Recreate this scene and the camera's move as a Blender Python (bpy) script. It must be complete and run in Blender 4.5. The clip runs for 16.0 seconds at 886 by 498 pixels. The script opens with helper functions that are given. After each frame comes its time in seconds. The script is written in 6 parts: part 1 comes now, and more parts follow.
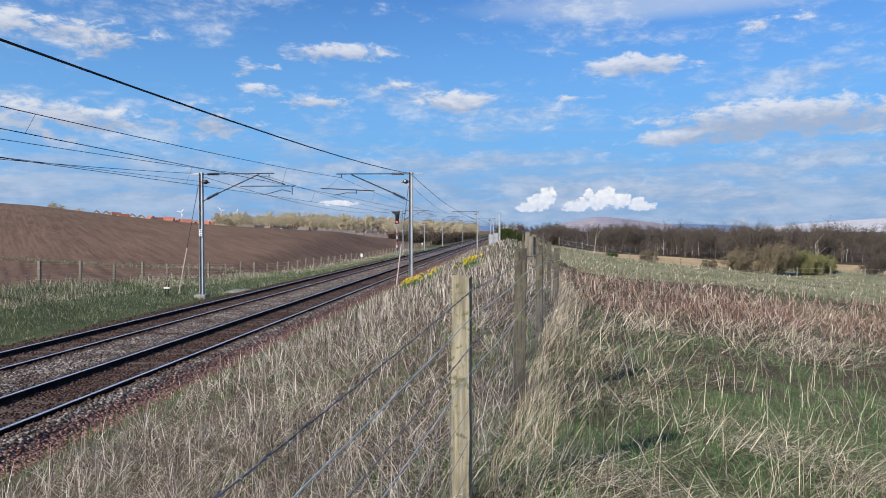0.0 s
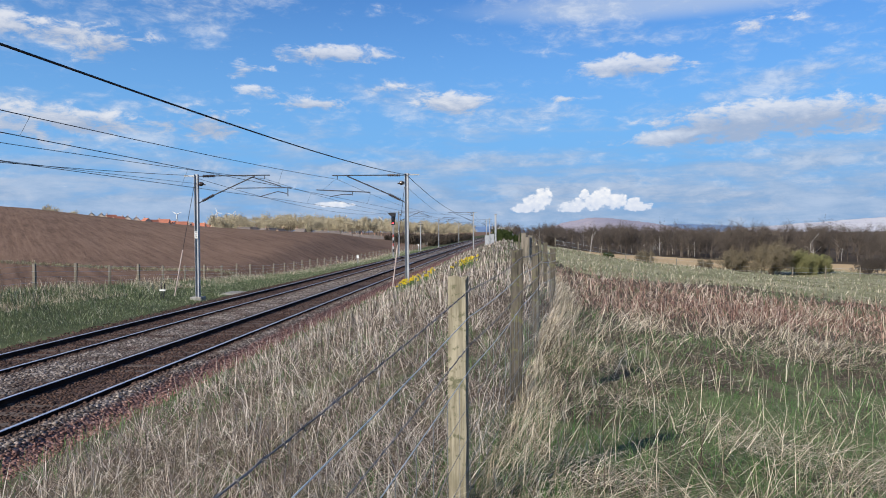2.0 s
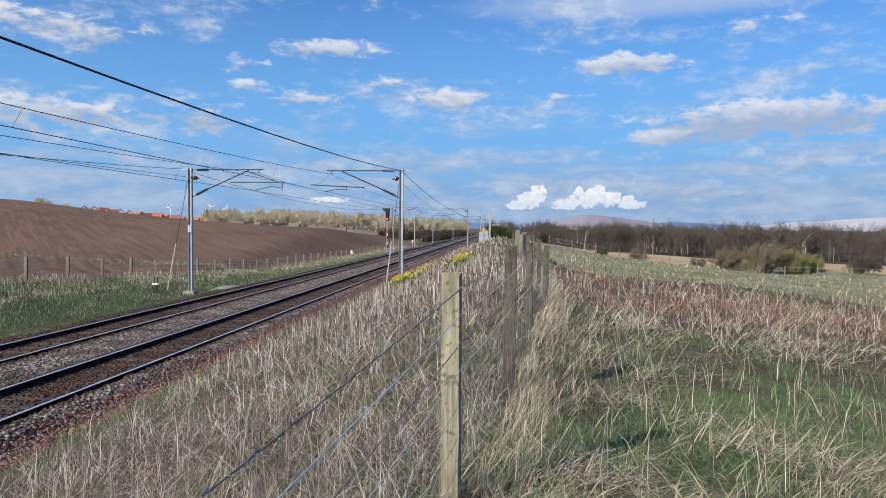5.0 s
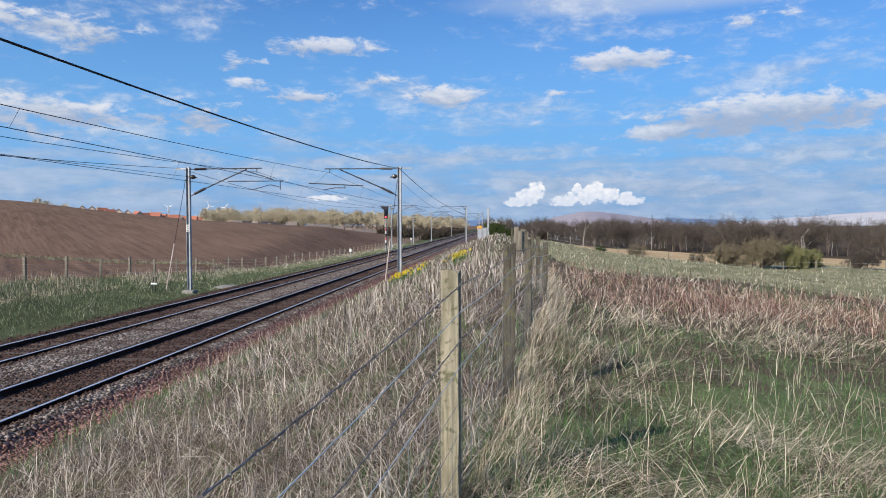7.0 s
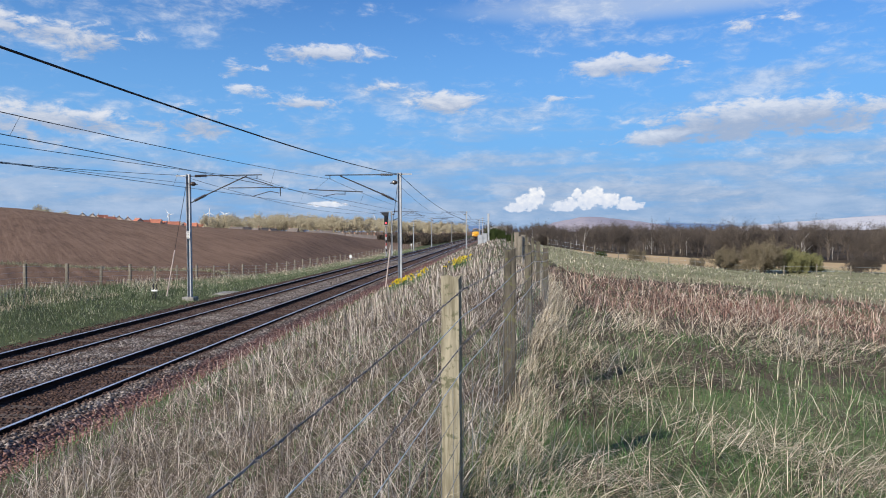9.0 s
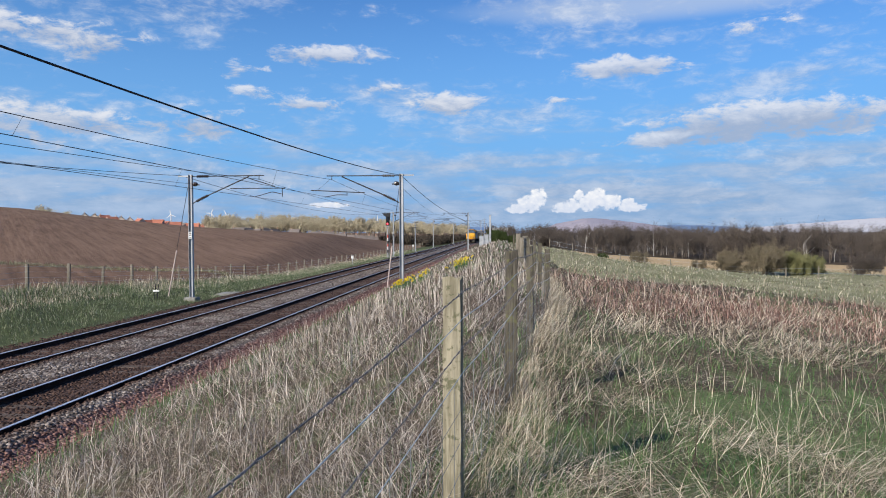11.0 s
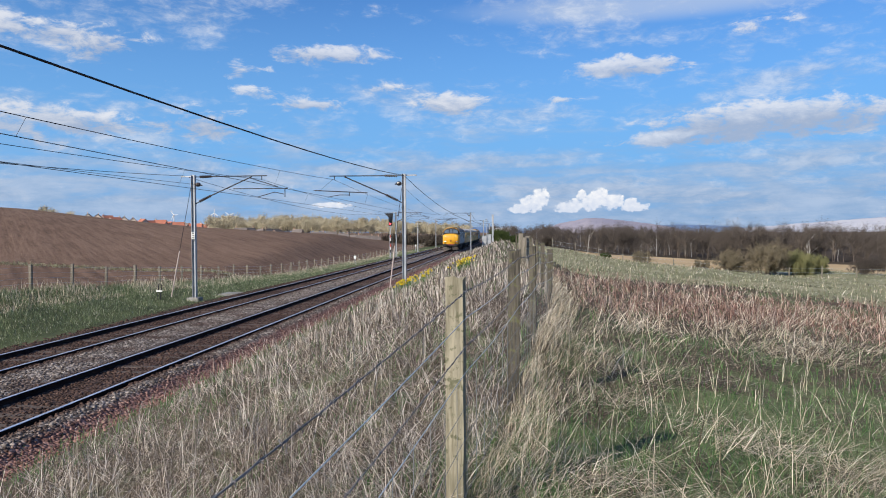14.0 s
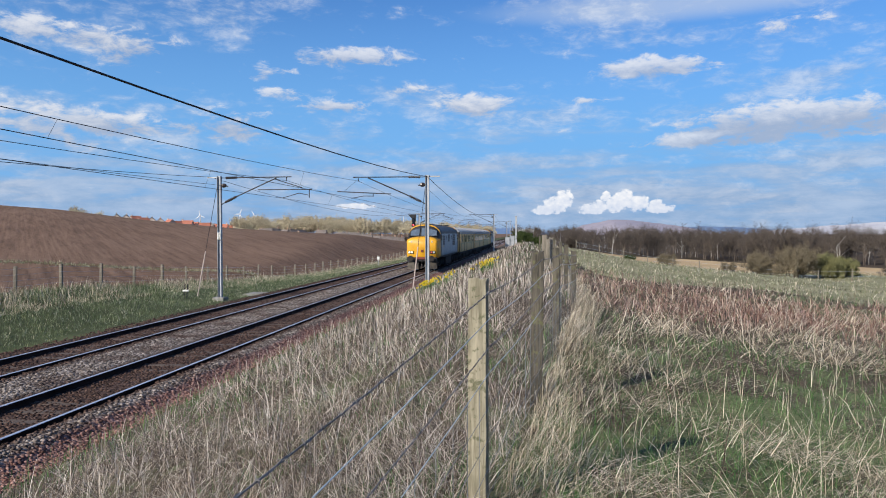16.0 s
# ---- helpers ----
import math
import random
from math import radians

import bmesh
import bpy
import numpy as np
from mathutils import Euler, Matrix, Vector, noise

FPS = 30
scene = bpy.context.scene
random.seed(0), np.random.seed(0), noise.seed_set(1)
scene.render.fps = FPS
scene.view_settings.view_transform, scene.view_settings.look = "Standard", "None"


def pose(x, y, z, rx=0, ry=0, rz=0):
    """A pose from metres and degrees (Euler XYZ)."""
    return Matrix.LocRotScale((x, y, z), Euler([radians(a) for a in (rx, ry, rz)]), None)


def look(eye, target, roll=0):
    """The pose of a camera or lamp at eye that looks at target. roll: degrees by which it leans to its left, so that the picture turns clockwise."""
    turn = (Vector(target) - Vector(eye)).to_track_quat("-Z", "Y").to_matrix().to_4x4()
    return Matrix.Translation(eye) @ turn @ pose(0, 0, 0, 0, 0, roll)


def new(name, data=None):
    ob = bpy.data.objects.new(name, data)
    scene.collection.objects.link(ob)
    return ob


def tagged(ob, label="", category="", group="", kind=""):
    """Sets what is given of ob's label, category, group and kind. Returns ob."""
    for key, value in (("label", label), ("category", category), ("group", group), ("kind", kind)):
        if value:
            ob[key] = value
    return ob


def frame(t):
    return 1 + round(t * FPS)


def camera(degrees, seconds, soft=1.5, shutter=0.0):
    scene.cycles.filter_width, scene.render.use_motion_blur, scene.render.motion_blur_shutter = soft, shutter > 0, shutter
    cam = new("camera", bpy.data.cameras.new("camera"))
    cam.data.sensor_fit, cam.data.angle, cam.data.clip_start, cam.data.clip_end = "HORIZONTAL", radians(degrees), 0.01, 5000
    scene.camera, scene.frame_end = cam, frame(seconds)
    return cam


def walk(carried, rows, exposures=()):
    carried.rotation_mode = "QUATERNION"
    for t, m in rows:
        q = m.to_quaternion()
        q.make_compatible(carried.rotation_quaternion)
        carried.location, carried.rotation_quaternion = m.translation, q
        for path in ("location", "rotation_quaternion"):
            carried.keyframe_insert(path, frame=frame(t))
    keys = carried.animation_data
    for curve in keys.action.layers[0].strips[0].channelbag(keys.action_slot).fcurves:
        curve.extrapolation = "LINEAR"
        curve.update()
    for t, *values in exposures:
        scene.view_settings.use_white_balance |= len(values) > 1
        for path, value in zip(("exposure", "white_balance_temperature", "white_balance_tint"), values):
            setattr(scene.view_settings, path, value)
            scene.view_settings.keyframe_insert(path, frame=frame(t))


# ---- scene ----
EYE = (0.0, 0.0, 3.12)
cam = camera(64.607, 16.0, 1.0)
# seconds, tilt, lean, turn (degrees); the camera stands on the bank and only turns
TURNS = [
    (0, 88.476, 0.0, 5.526), (0.5, 88.332, -0.12, 5.417), (1, 88.305, -0.2, 5.328), (1.5, 88.395, -0.227, 5.25),
    (2, 88.568, -0.227, 5.213), (2.5, 88.638, -0.198, 5.194), (3, 88.576, -0.016, 5.115), (3.5, 88.421, 0.26, 4.967),
    (4, 88.323, 0.433, 4.862), (6.5, 88.123, 0.046, 4.466), (7, 88.055, -0.116, 4.617), (7.5, 88.098, -0.208, 4.747),
    (8, 88.289, -0.263, 4.815), (8.5, 88.481, -0.274, 4.761), (9, 88.523, -0.352, 4.639), (11.5, 88.619, -0.115, 4.832),
    (12, 88.442, -0.046, 4.877), (12.5, 88.268, -0.117, 4.969), (13, 88.323, -0.226, 5.046), (13.5, 88.514, -0.293, 5.037),
    (14, 88.611, -0.259, 4.987), (14.5, 88.582, -0.047, 5.051), (15, 88.526, 0.014, 5.3), (15.5, 88.558, -0.06, 5.81),
    (16, 88.716, -0.076, 6.874),
]
walk(cam, [(t, pose(*EYE, 0, 0, turn) @ pose(0, 0, 0, tilt) @ pose(0, 0, 0, 0, 0, lean)) for t, tilt, lean, turn in TURNS])

# ------------------------------------------------------------------ light
SUN_AZ, SUN_EL = 219.0, 29.0          # compass degrees from the line of the track, clockwise
scene.view_settings.exposure = 0.18


def nodes_of(owner):
    owner.use_nodes = True
    tree = owner.node_tree
    tree.nodes.clear()
    return tree


def add(tree, kind, **values):
    """A node; inputs by name or number as i0, i1, properties by name."""
    n = tree.nodes.new(kind)
    for key, value in values.items():
        slot = int(key[1:]) if key[0] == "i" and key[1:].isdigit() else None
        if key == "sky_type":
            n.sky_type = value
        elif key == "sun_disc":
            n.sun_disc = value
        elif key == "sun_elevation":
            n.sun_elevation = value
        elif key == "sun_rotation":
            n.sun_rotation = value
        elif key == "air_density":
            n.air_density = value
        elif key == "dust_density":
            n.dust_density = value
        elif key == "ozone_density":
            n.ozone_density = value
        elif key == "wave_type":
            n.wave_type = value
        elif key == "invert":
            n.invert = value
        else:
            socket = n.inputs[slot if slot is not None else key.replace("_", " ")]
            if isinstance(value, bpy.types.NodeSocket):
                tree.links.new(value, socket)
            else:
                socket.default_value = value
    return n


def maths(tree, op, a, b=0.0, c=0.0, clamp=False):
    n = tree.nodes.new("ShaderNodeMath")
    n.operation, n.use_clamp = op, clamp
    for i, v in enumerate((a, b, c)):
        if isinstance(v, bpy.types.NodeSocket):
            tree.links.new(v, n.inputs[i])
        else:
            n.inputs[i].default_value = v
    return n.outputs[0]


def ramp(tree, fac, *stops):
    n = tree.nodes.new("ShaderNodeValToRGB")
    tree.links.new(fac, n.inputs[0])
    els = n.color_ramp.elements
    while len(els) < len(stops):
        els.new(0.5)
    for e, (p, col) in zip(els, stops):
        e.position = p
        e.color = (*col, 1) if len(col) == 3 else col
    return n.outputs[0]


def mixed(tree, fac, a, b, blend="MIX"):
    n = tree.nodes.new("ShaderNodeMix")
    n.data_type, n.blend_type = "RGBA", blend
    for i, v in ((0, fac), (6, a), (7, b)):
        if isinstance(v, bpy.types.NodeSocket):
            tree.links.new(v, n.inputs[i])
        elif i == 0:
            n.inputs[0].default_value = v
        else:
            n.inputs[i].default_value = (*v, 1)
    return n.outputs[2]


def step(tree, v, lo, hi):
    n = tree.nodes.new("ShaderNodeMapRange")
    n.interpolation_type = "SMOOTHSTEP"
    tree.links.new(v, n.inputs[0])
    n.inputs[1].default_value, n.inputs[2].default_value = lo, hi
    return n.outputs[0]


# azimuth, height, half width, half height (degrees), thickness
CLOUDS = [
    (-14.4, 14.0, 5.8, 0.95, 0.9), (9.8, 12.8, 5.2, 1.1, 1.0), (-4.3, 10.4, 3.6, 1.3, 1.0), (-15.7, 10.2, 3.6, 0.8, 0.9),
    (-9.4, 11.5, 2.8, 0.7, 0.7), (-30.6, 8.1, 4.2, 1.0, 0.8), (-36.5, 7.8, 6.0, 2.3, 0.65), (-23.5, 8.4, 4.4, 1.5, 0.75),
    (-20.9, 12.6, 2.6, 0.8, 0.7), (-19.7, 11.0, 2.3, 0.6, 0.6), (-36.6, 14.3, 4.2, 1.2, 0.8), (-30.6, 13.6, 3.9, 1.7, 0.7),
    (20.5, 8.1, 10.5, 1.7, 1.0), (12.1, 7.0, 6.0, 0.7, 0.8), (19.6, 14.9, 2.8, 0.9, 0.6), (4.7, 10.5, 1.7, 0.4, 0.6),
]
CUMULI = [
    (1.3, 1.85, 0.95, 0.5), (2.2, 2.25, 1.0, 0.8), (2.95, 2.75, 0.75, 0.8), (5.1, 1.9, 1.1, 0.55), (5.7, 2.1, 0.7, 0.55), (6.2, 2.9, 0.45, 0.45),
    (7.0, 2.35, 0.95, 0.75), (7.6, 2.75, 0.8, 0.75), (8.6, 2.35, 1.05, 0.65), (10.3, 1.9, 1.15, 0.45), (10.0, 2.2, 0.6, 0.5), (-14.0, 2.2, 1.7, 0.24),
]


def make_world():
    world = bpy.data.worlds.new("sky")
    scene.world = world
    t = nodes_of(world)
    out = add(t, "ShaderNodeOutputWorld")
    sky = add(t, "ShaderNodeTexSky", sky_type="NISHITA", sun_disc=False, sun_elevation=radians(SUN_EL), sun_rotation=radians(SUN_AZ), air_density=1.0, dust_density=0.6, ozone_density=2.2)
    way = add(t, "ShaderNodeTexCoord").outputs["Generated"]
    sep = add(t, "ShaderNodeSeparateXYZ", i0=way)
    dx, dy, dz = sep.outputs
    az = maths(t, "MULTIPLY", maths(t, "ARCTAN2", dx, dy), 57.29578)
    el = maths(t, "MULTIPLY", maths(t, "ARCSINE", dz), 57.29578)
    # cloud layer as seen from below
    up = maths(t, "ADD", maths(t, "MAXIMUM", dz, 0.0), 0.07)
    flat = add(t, "ShaderNodeCombineXYZ", i0=maths(t, "DIVIDE", dx, up), i1=maths(t, "DIVIDE", dy, up), i2=3.7).outputs[0]
    n_low = add(t, "ShaderNodeTexNoise", Vector=flat, Scale=0.55, Detail=9.0, Roughness=0.56, Distortion=0.25).outputs[0]
    ang = add(t, "ShaderNodeCombineXYZ", i0=maths(t, "MULTIPLY", az, 0.42), i1=el, i2=1.3).outputs[0]
    n_mid = add(t, "ShaderNodeTexNoise", Vector=ang, Scale=1.05, Detail=10.0, Roughness=0.64, Distortion=0.3).outputs[0]
    bands = add(t, "ShaderNodeCombineXYZ", i0=maths(t, "MULTIPLY", az, 0.2), i1=el, i2=4.9).outputs[0]
    n_band = add(t, "ShaderNodeTexNoise", Vector=bands, Scale=0.8, Detail=8.0, Roughness=0.58, Distortion=0.2).outputs[0]
    ang2 = add(t, "ShaderNodeCombineXYZ", i0=az, i1=maths(t, "MULTIPLY", el, 1.15), i2=7.3).outputs[0]
    n_puff = add(t, "ShaderNodeTexNoise", Vector=ang2, Scale=2.5, Detail=8.0, Roughness=0.58).outputs[0]

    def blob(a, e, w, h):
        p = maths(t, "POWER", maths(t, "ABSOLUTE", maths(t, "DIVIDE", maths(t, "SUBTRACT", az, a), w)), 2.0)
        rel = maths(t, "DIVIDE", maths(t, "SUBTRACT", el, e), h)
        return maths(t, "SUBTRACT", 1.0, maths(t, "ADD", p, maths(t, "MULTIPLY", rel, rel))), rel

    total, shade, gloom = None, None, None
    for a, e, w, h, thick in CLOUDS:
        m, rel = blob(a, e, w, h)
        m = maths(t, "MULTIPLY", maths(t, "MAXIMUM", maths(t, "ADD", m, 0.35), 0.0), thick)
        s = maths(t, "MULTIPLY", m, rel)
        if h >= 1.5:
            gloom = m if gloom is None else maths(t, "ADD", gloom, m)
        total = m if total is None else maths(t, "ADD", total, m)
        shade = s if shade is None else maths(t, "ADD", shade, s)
    drift = maths(t, "MULTIPLY", maths(t, "SUBTRACT", n_mid, 0.5), 3.4)
    dens = maths(t, "ADD", maths(t, "MINIMUM", total, 1.3), drift)
    single = step(t, dens, 0.5, 1.25)
    # thin broken sheet and the long banks near the horizon
    sheet = step(t, maths(t, "ADD", n_low, maths(t, "MULTIPLY", maths(t, "SUBTRACT", n_mid, 0.5), 0.5)), 0.47, 0.7)
    low = step(t, maths(t, "ADD", maths(t, "MULTIPLY", el, -0.1), maths(t, "MULTIPLY", n_band, 1.7)), 0.0, 0.7)
    veil = step(t, maths(t, "ADD", blob(14.0, 17.2, 20.0, 1.5)[0], maths(t, "MULTIPLY", n_low, 0.8)), 0.3, 1.6)
    shade = maths(t, "SUBTRACT", shade, maths(t, "MULTIPLY", gloom, 0.45))
    lit = step(t, maths(t, "ADD", maths(t, "MULTIPLY", shade, 0.9), maths(t, "MULTIPLY", maths(t, "SUBTRACT", n_mid, 0.5), 2.2)), -0.75, 0.7)
    tinted = mixed(t, 1.0, sky.outputs[0], (0.42, 0.8, 1.32), "MULTIPLY")
    blue = mixed(t, step(t, el, 1.0, 24.0), (1.8, 4.3, 7.9), tinted)
    c = mixed(t, maths(t, "MULTIPLY", veil, 0.6), blue, (5.2, 6.0, 7.4))
    c = mixed(t, maths(t, "MULTIPLY", sheet, 0.62), c, mixed(t, step(t, n_mid, 0.3, 0.7), (2.8, 3.8, 5.6), (6.6, 7.1, 8.0)))
    c = mixed(t, maths(t, "MULTIPLY", low, 0.78), c, mixed(t, step(t, maths(t, "ADD", maths(t, "MULTIPLY", n_band, 0.6), maths(t, "MULTIPLY", n_mid, 0.4)), 0.36, 0.68), (2.6, 3.7, 5.5), (4.5, 5.3, 6.7)))
    c = mixed(t, maths(t, "MULTIPLY", single, 0.8), c, mixed(t, lit, (3.6, 4.2, 5.5), (7.7, 7.8, 8.2)))
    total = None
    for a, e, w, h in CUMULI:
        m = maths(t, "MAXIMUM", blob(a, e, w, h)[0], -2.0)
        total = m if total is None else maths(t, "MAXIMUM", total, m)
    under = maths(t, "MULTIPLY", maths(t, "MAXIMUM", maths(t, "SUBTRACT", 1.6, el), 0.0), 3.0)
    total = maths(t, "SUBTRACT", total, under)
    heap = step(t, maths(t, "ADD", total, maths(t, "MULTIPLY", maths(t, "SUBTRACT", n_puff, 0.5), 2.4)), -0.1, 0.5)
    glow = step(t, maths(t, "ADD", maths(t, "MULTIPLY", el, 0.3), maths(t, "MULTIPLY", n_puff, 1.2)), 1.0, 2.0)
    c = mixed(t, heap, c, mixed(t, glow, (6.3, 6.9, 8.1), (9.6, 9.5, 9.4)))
    back = add(t, "ShaderNodeBackground", Color=c, Strength=0.095)
    t.links.new(back.outputs[0], out.inputs[0])


make_world()
sun = new("sun", bpy.data.lights.new("sun", "SUN"))
sun.data.energy, sun.data.angle, sun.data.color = 5.7, radians(0.6), (1.0, 0.93, 0.83)
_a, _e = radians(SUN_AZ), radians(SUN_EL)
sun.matrix_basis = look((math.sin(_a) * math.cos(_e) * 50, math.cos(_a) * math.cos(_e) * 50, math.sin(_e) * 50), (0, 0, 0))

# ------------------------------------------------------------------ materials


def material(name, rough=0.8, metal=0.0, spec=0.3):
    m = bpy.data.materials.new(name)
    t = nodes_of(m)
    out = add(t, "ShaderNodeOutputMaterial")
    b = add(t, "ShaderNodeBsdfPrincipled", Roughness=rough, Metallic=metal)
    b.inputs["Specular IOR Level"].default_value = spec
    t.links.new(b.outputs[0], out.inputs[0])
    return m, t, b


def place(t, object_space=True):
    return add(t, "ShaderNodeTexCoord").outputs["Object" if object_space else "Generated"]


def grit(t, b, where, scale, strength, dist=0.01):
    n = add(t, "ShaderNodeTexNoise", Vector=where, Scale=scale, Detail=5.0, Roughness=0.6)
    bump = add(t, "ShaderNodeBump", Strength=strength, Distance=dist, Height=n.outputs[0])
    t.links.new(bump.outputs[0], b.inputs["Normal"])


def worn(name, base, dark, rough=0.7, metal=0.0, scale=3.0, fine=40.0, bump=0.2, spec=0.3, stretch=(1, 1, 1), amount=1.0):
    """A surface of one colour with large stains and fine grain."""
    m, t, b = material(name, rough, metal, spec)
    where = add(t, "ShaderNodeMapping", Vector=place(t), Scale=stretch).outputs[0]
    big = add(t, "ShaderNodeTexNoise", Vector=where, Scale=scale, Detail=4.0).outputs[0]
    small = add(t, "ShaderNodeTexNoise", Vector=where, Scale=fine, Detail=4.0).outputs[0]
    f = maths(t, "ADD", maths(t, "MULTIPLY", big, 0.6), maths(t, "MULTIPLY", small, 0.4))
    f = maths(t, "MULTIPLY", step(t, f, 0.35, 0.65), amount)
    t.links.new(mixed(t, f, base, dark), b.inputs["Base Color"])
    if bump:
        grit(t, b, where, fine, bump, 0.004)
    return m


def blades(name, *stops, rough=0.75, patch=0.0, rnd=0.85):
    """Grass: colour differs from blade to blade and from patch to patch."""
    m, t, b = material(name, rough, 0.0, 0.2)
    r = add(t, "ShaderNodeNewGeometry").outputs["Random Per Island"]
    n = add(t, "ShaderNodeTexNoise", Vector=place(t), Scale=0.7, Detail=3.0).outputs[0]
    tuft = add(t, "ShaderNodeTexNoise", Vector=place(t), Scale=5.0, Detail=2.0).outputs[0]
    f = maths(t, "ADD", maths(t, "MULTIPLY", r, rnd), maths(t, "MULTIPLY", maths(t, "SUBTRACT", n, 0.25), patch + 0.4))
    f = maths(t, "ADD", f, maths(t, "MULTIPLY", maths(t, "SUBTRACT", tuft, 0.5), 0.7), clamp=True)
    col = ramp(t, f, *stops)
    t.links.new(col, b.inputs["Base Color"])
    tr = add(t, "ShaderNodeBsdfTranslucent", Color=col)
    mx = add(t, "ShaderNodeMixShader", i0=0.25, i1=b.outputs[0], i2=tr.outputs[0])
    out = [n for n in t.nodes if n.type == "OUTPUT_MATERIAL"][0]
    t.links.new(mx.outputs[0], out.inputs[0])
    return m


def ground_material():
    m, t, b = material("turf", 0.95, 0, 0.1)
    p = place(t)
    big = add(t, "ShaderNodeTexNoise", Vector=p, Scale=0.16, Detail=5.0, Roughness=0.6).outputs[0]
    mid = add(t, "ShaderNodeTexNoise", Vector=p, Scale=1.6, Detail=5.0, Roughness=0.65).outputs[0]
    fine = add(t, "ShaderNodeTexNoise", Vector=p, Scale=25.0, Detail=5.0, Roughness=0.7).outputs[0]
    f = maths(t, "ADD", maths(t, "MULTIPLY", big, 0.6), maths(t, "MULTIPLY", mid, 0.4))
    straw = ramp(t, fine, (0.34, (0.032, 0.024, 0.017)), (0.56, (0.12, 0.092, 0.064)), (0.75, (0.38, 0.31, 0.21)))
    green = ramp(t, fine, (0.3, (0.05, 0.065, 0.028)), (0.7, (0.22, 0.24, 0.12)))
    c = mixed(t, step(t, f, 0.5, 0.62), straw, green)
    t.links.new(c, b.inputs["Base Color"])
    grit(t, b, p, 14.0, 0.4, 0.03)
    return m


def soil_material():
    m, t, b = material("ploughed soil", 0.95, 0, 0.1)
    p = place(t)
    turned = add(t, "ShaderNodeMapping", Vector=p, Rotation=(0, 0, radians(-38))).outputs[0]
    rows = add(t, "ShaderNodeTexWave", Vector=turned, Scale=0.55, Distortion=1.2, Detail=3.0, wave_type="BANDS").outputs[1]
    drawn = add(t, "ShaderNodeMapping", Vector=turned, Scale=(1.3, 0.05, 1)).outputs[0]
    streak = add(t, "ShaderNodeTexNoise", Vector=drawn, Scale=1.0, Detail=5.0, Roughness=0.65).outputs[0]
    big = add(t, "ShaderNodeTexNoise", Vector=p, Scale=0.03, Detail=5.0).outputs[0]
    clod = add(t, "ShaderNodeTexNoise", Vector=p, Scale=3.0, Detail=6.0, Roughness=0.7).outputs[0]
    f = maths(t, "ADD", maths(t, "MULTIPLY", rows, 0.03), maths(t, "ADD", maths(t, "MULTIPLY", clod, 0.5), maths(t, "ADD", maths(t, "MULTIPLY", big, 0.35), maths(t, "MULTIPLY", maths(t, "SUBTRACT", streak, 0.13), 0.6))))
    t.links.new(ramp(t, f, (0.45, (0.065, 0.04, 0.028)), (0.62, (0.145, 0.09, 0.06)), (0.85, (0.24, 0.152, 0.104))), b.inputs["Base Color"])
    bump = add(t, "ShaderNodeBump", Strength=0.8, Distance=0.2, Height=f)
    t.links.new(bump.outputs[0], b.inputs["Normal"])
    return m


def bed_colour(t, b, p, tone, big):
    """Oily brown between the rails, clean grey beside them, rust-red down the shoulder."""
    oily = ramp(t, tone, (0.0, (0.022, 0.014, 0.011)), (0.5, (0.058, 0.034, 0.026)), (1.0, (0.12, 0.075, 0.058)))
    rust = ramp(t, tone, (0.0, (0.08, 0.042, 0.034)), (0.5, (0.2, 0.105, 0.084)), (1.0, (0.34, 0.205, 0.17)))
    grey = ramp(t, tone, (0.0, (0.05, 0.039, 0.033)), (0.55, (0.145, 0.118, 0.1)), (1.0, (0.38, 0.33, 0.29)))
    x = add(t, "ShaderNodeSeparateXYZ", i0=p).outputs[0]
    mid = maths(t, "ABSOLUTE", maths(t, "ADD", x, 10.48))
    side = maths(t, "ABSOLUTE", maths(t, "ADD", x, 7.55))
    near = maths(t, "MAXIMUM", step(t, mid, 0.85, 0.5), step(t, side, 0.28, 0.06))
    f = maths(t, "MULTIPLY", near, step(t, big, 0.25, 0.55))
    base = mixed(t, step(t, x, -7.6, -7.3), oily, rust)
    t.links.new(mixed(t, f, base, grey), b.inputs["Base Color"])


def ballast_material(name="ballast bed"):
    m, t, b = material(name, 0.95, 0, 0.15)
    p = place(t)
    cells = add(t, "ShaderNodeTexVoronoi", Vector=p, Scale=17.0)
    big = add(t, "ShaderNodeTexNoise", Vector=p, Scale=0.9, Detail=4.0).outputs[0]
    tone = add(t, "ShaderNodeSeparateColor", i0=cells.outputs["Color"]).outputs[0]
    bed_colour(t, b, p, tone, big)
    bump = add(t, "ShaderNodeBump", Strength=1.0, Distance=0.03, Height=cells.outputs["Distance"], invert=True)
    t.links.new(bump.outputs[0], b.inputs["Normal"])
    return m


M = {}
M["turf"] = ground_material()
M["soil"] = soil_material()
M["vergeturf"] = worn("green verge turf", (0.085, 0.1, 0.045), (0.05, 0.058, 0.03), 0.95, 0, 0.6, 12.0, 0.6, 0.1)
M["fieldturf"] = worn("olive and straw pasture sward", (0.3, 0.275, 0.17), (0.17, 0.17, 0.09), 0.95, 0, 0.35, 4.0, 0.6, 0.1)
M["litter"] = worn("dark leaf litter", (0.09, 0.065, 0.045), (0.05, 0.04, 0.028), 0.95, 0, 0.2, 2.0, 0.5, 0.1)
M["reedbed"] = worn("tan reed grass", (0.5, 0.36, 0.2), (0.36, 0.26, 0.14), 0.95, 0, 0.1, 1.5, 0.5, 0.1)
M["ballast"] = ballast_material()
M["rail"] = worn("rusty rail", (0.04, 0.026, 0.021), (0.015, 0.011, 0.01), 0.9, 0.0, 2.0, 60.0, 0.2, 0.08)
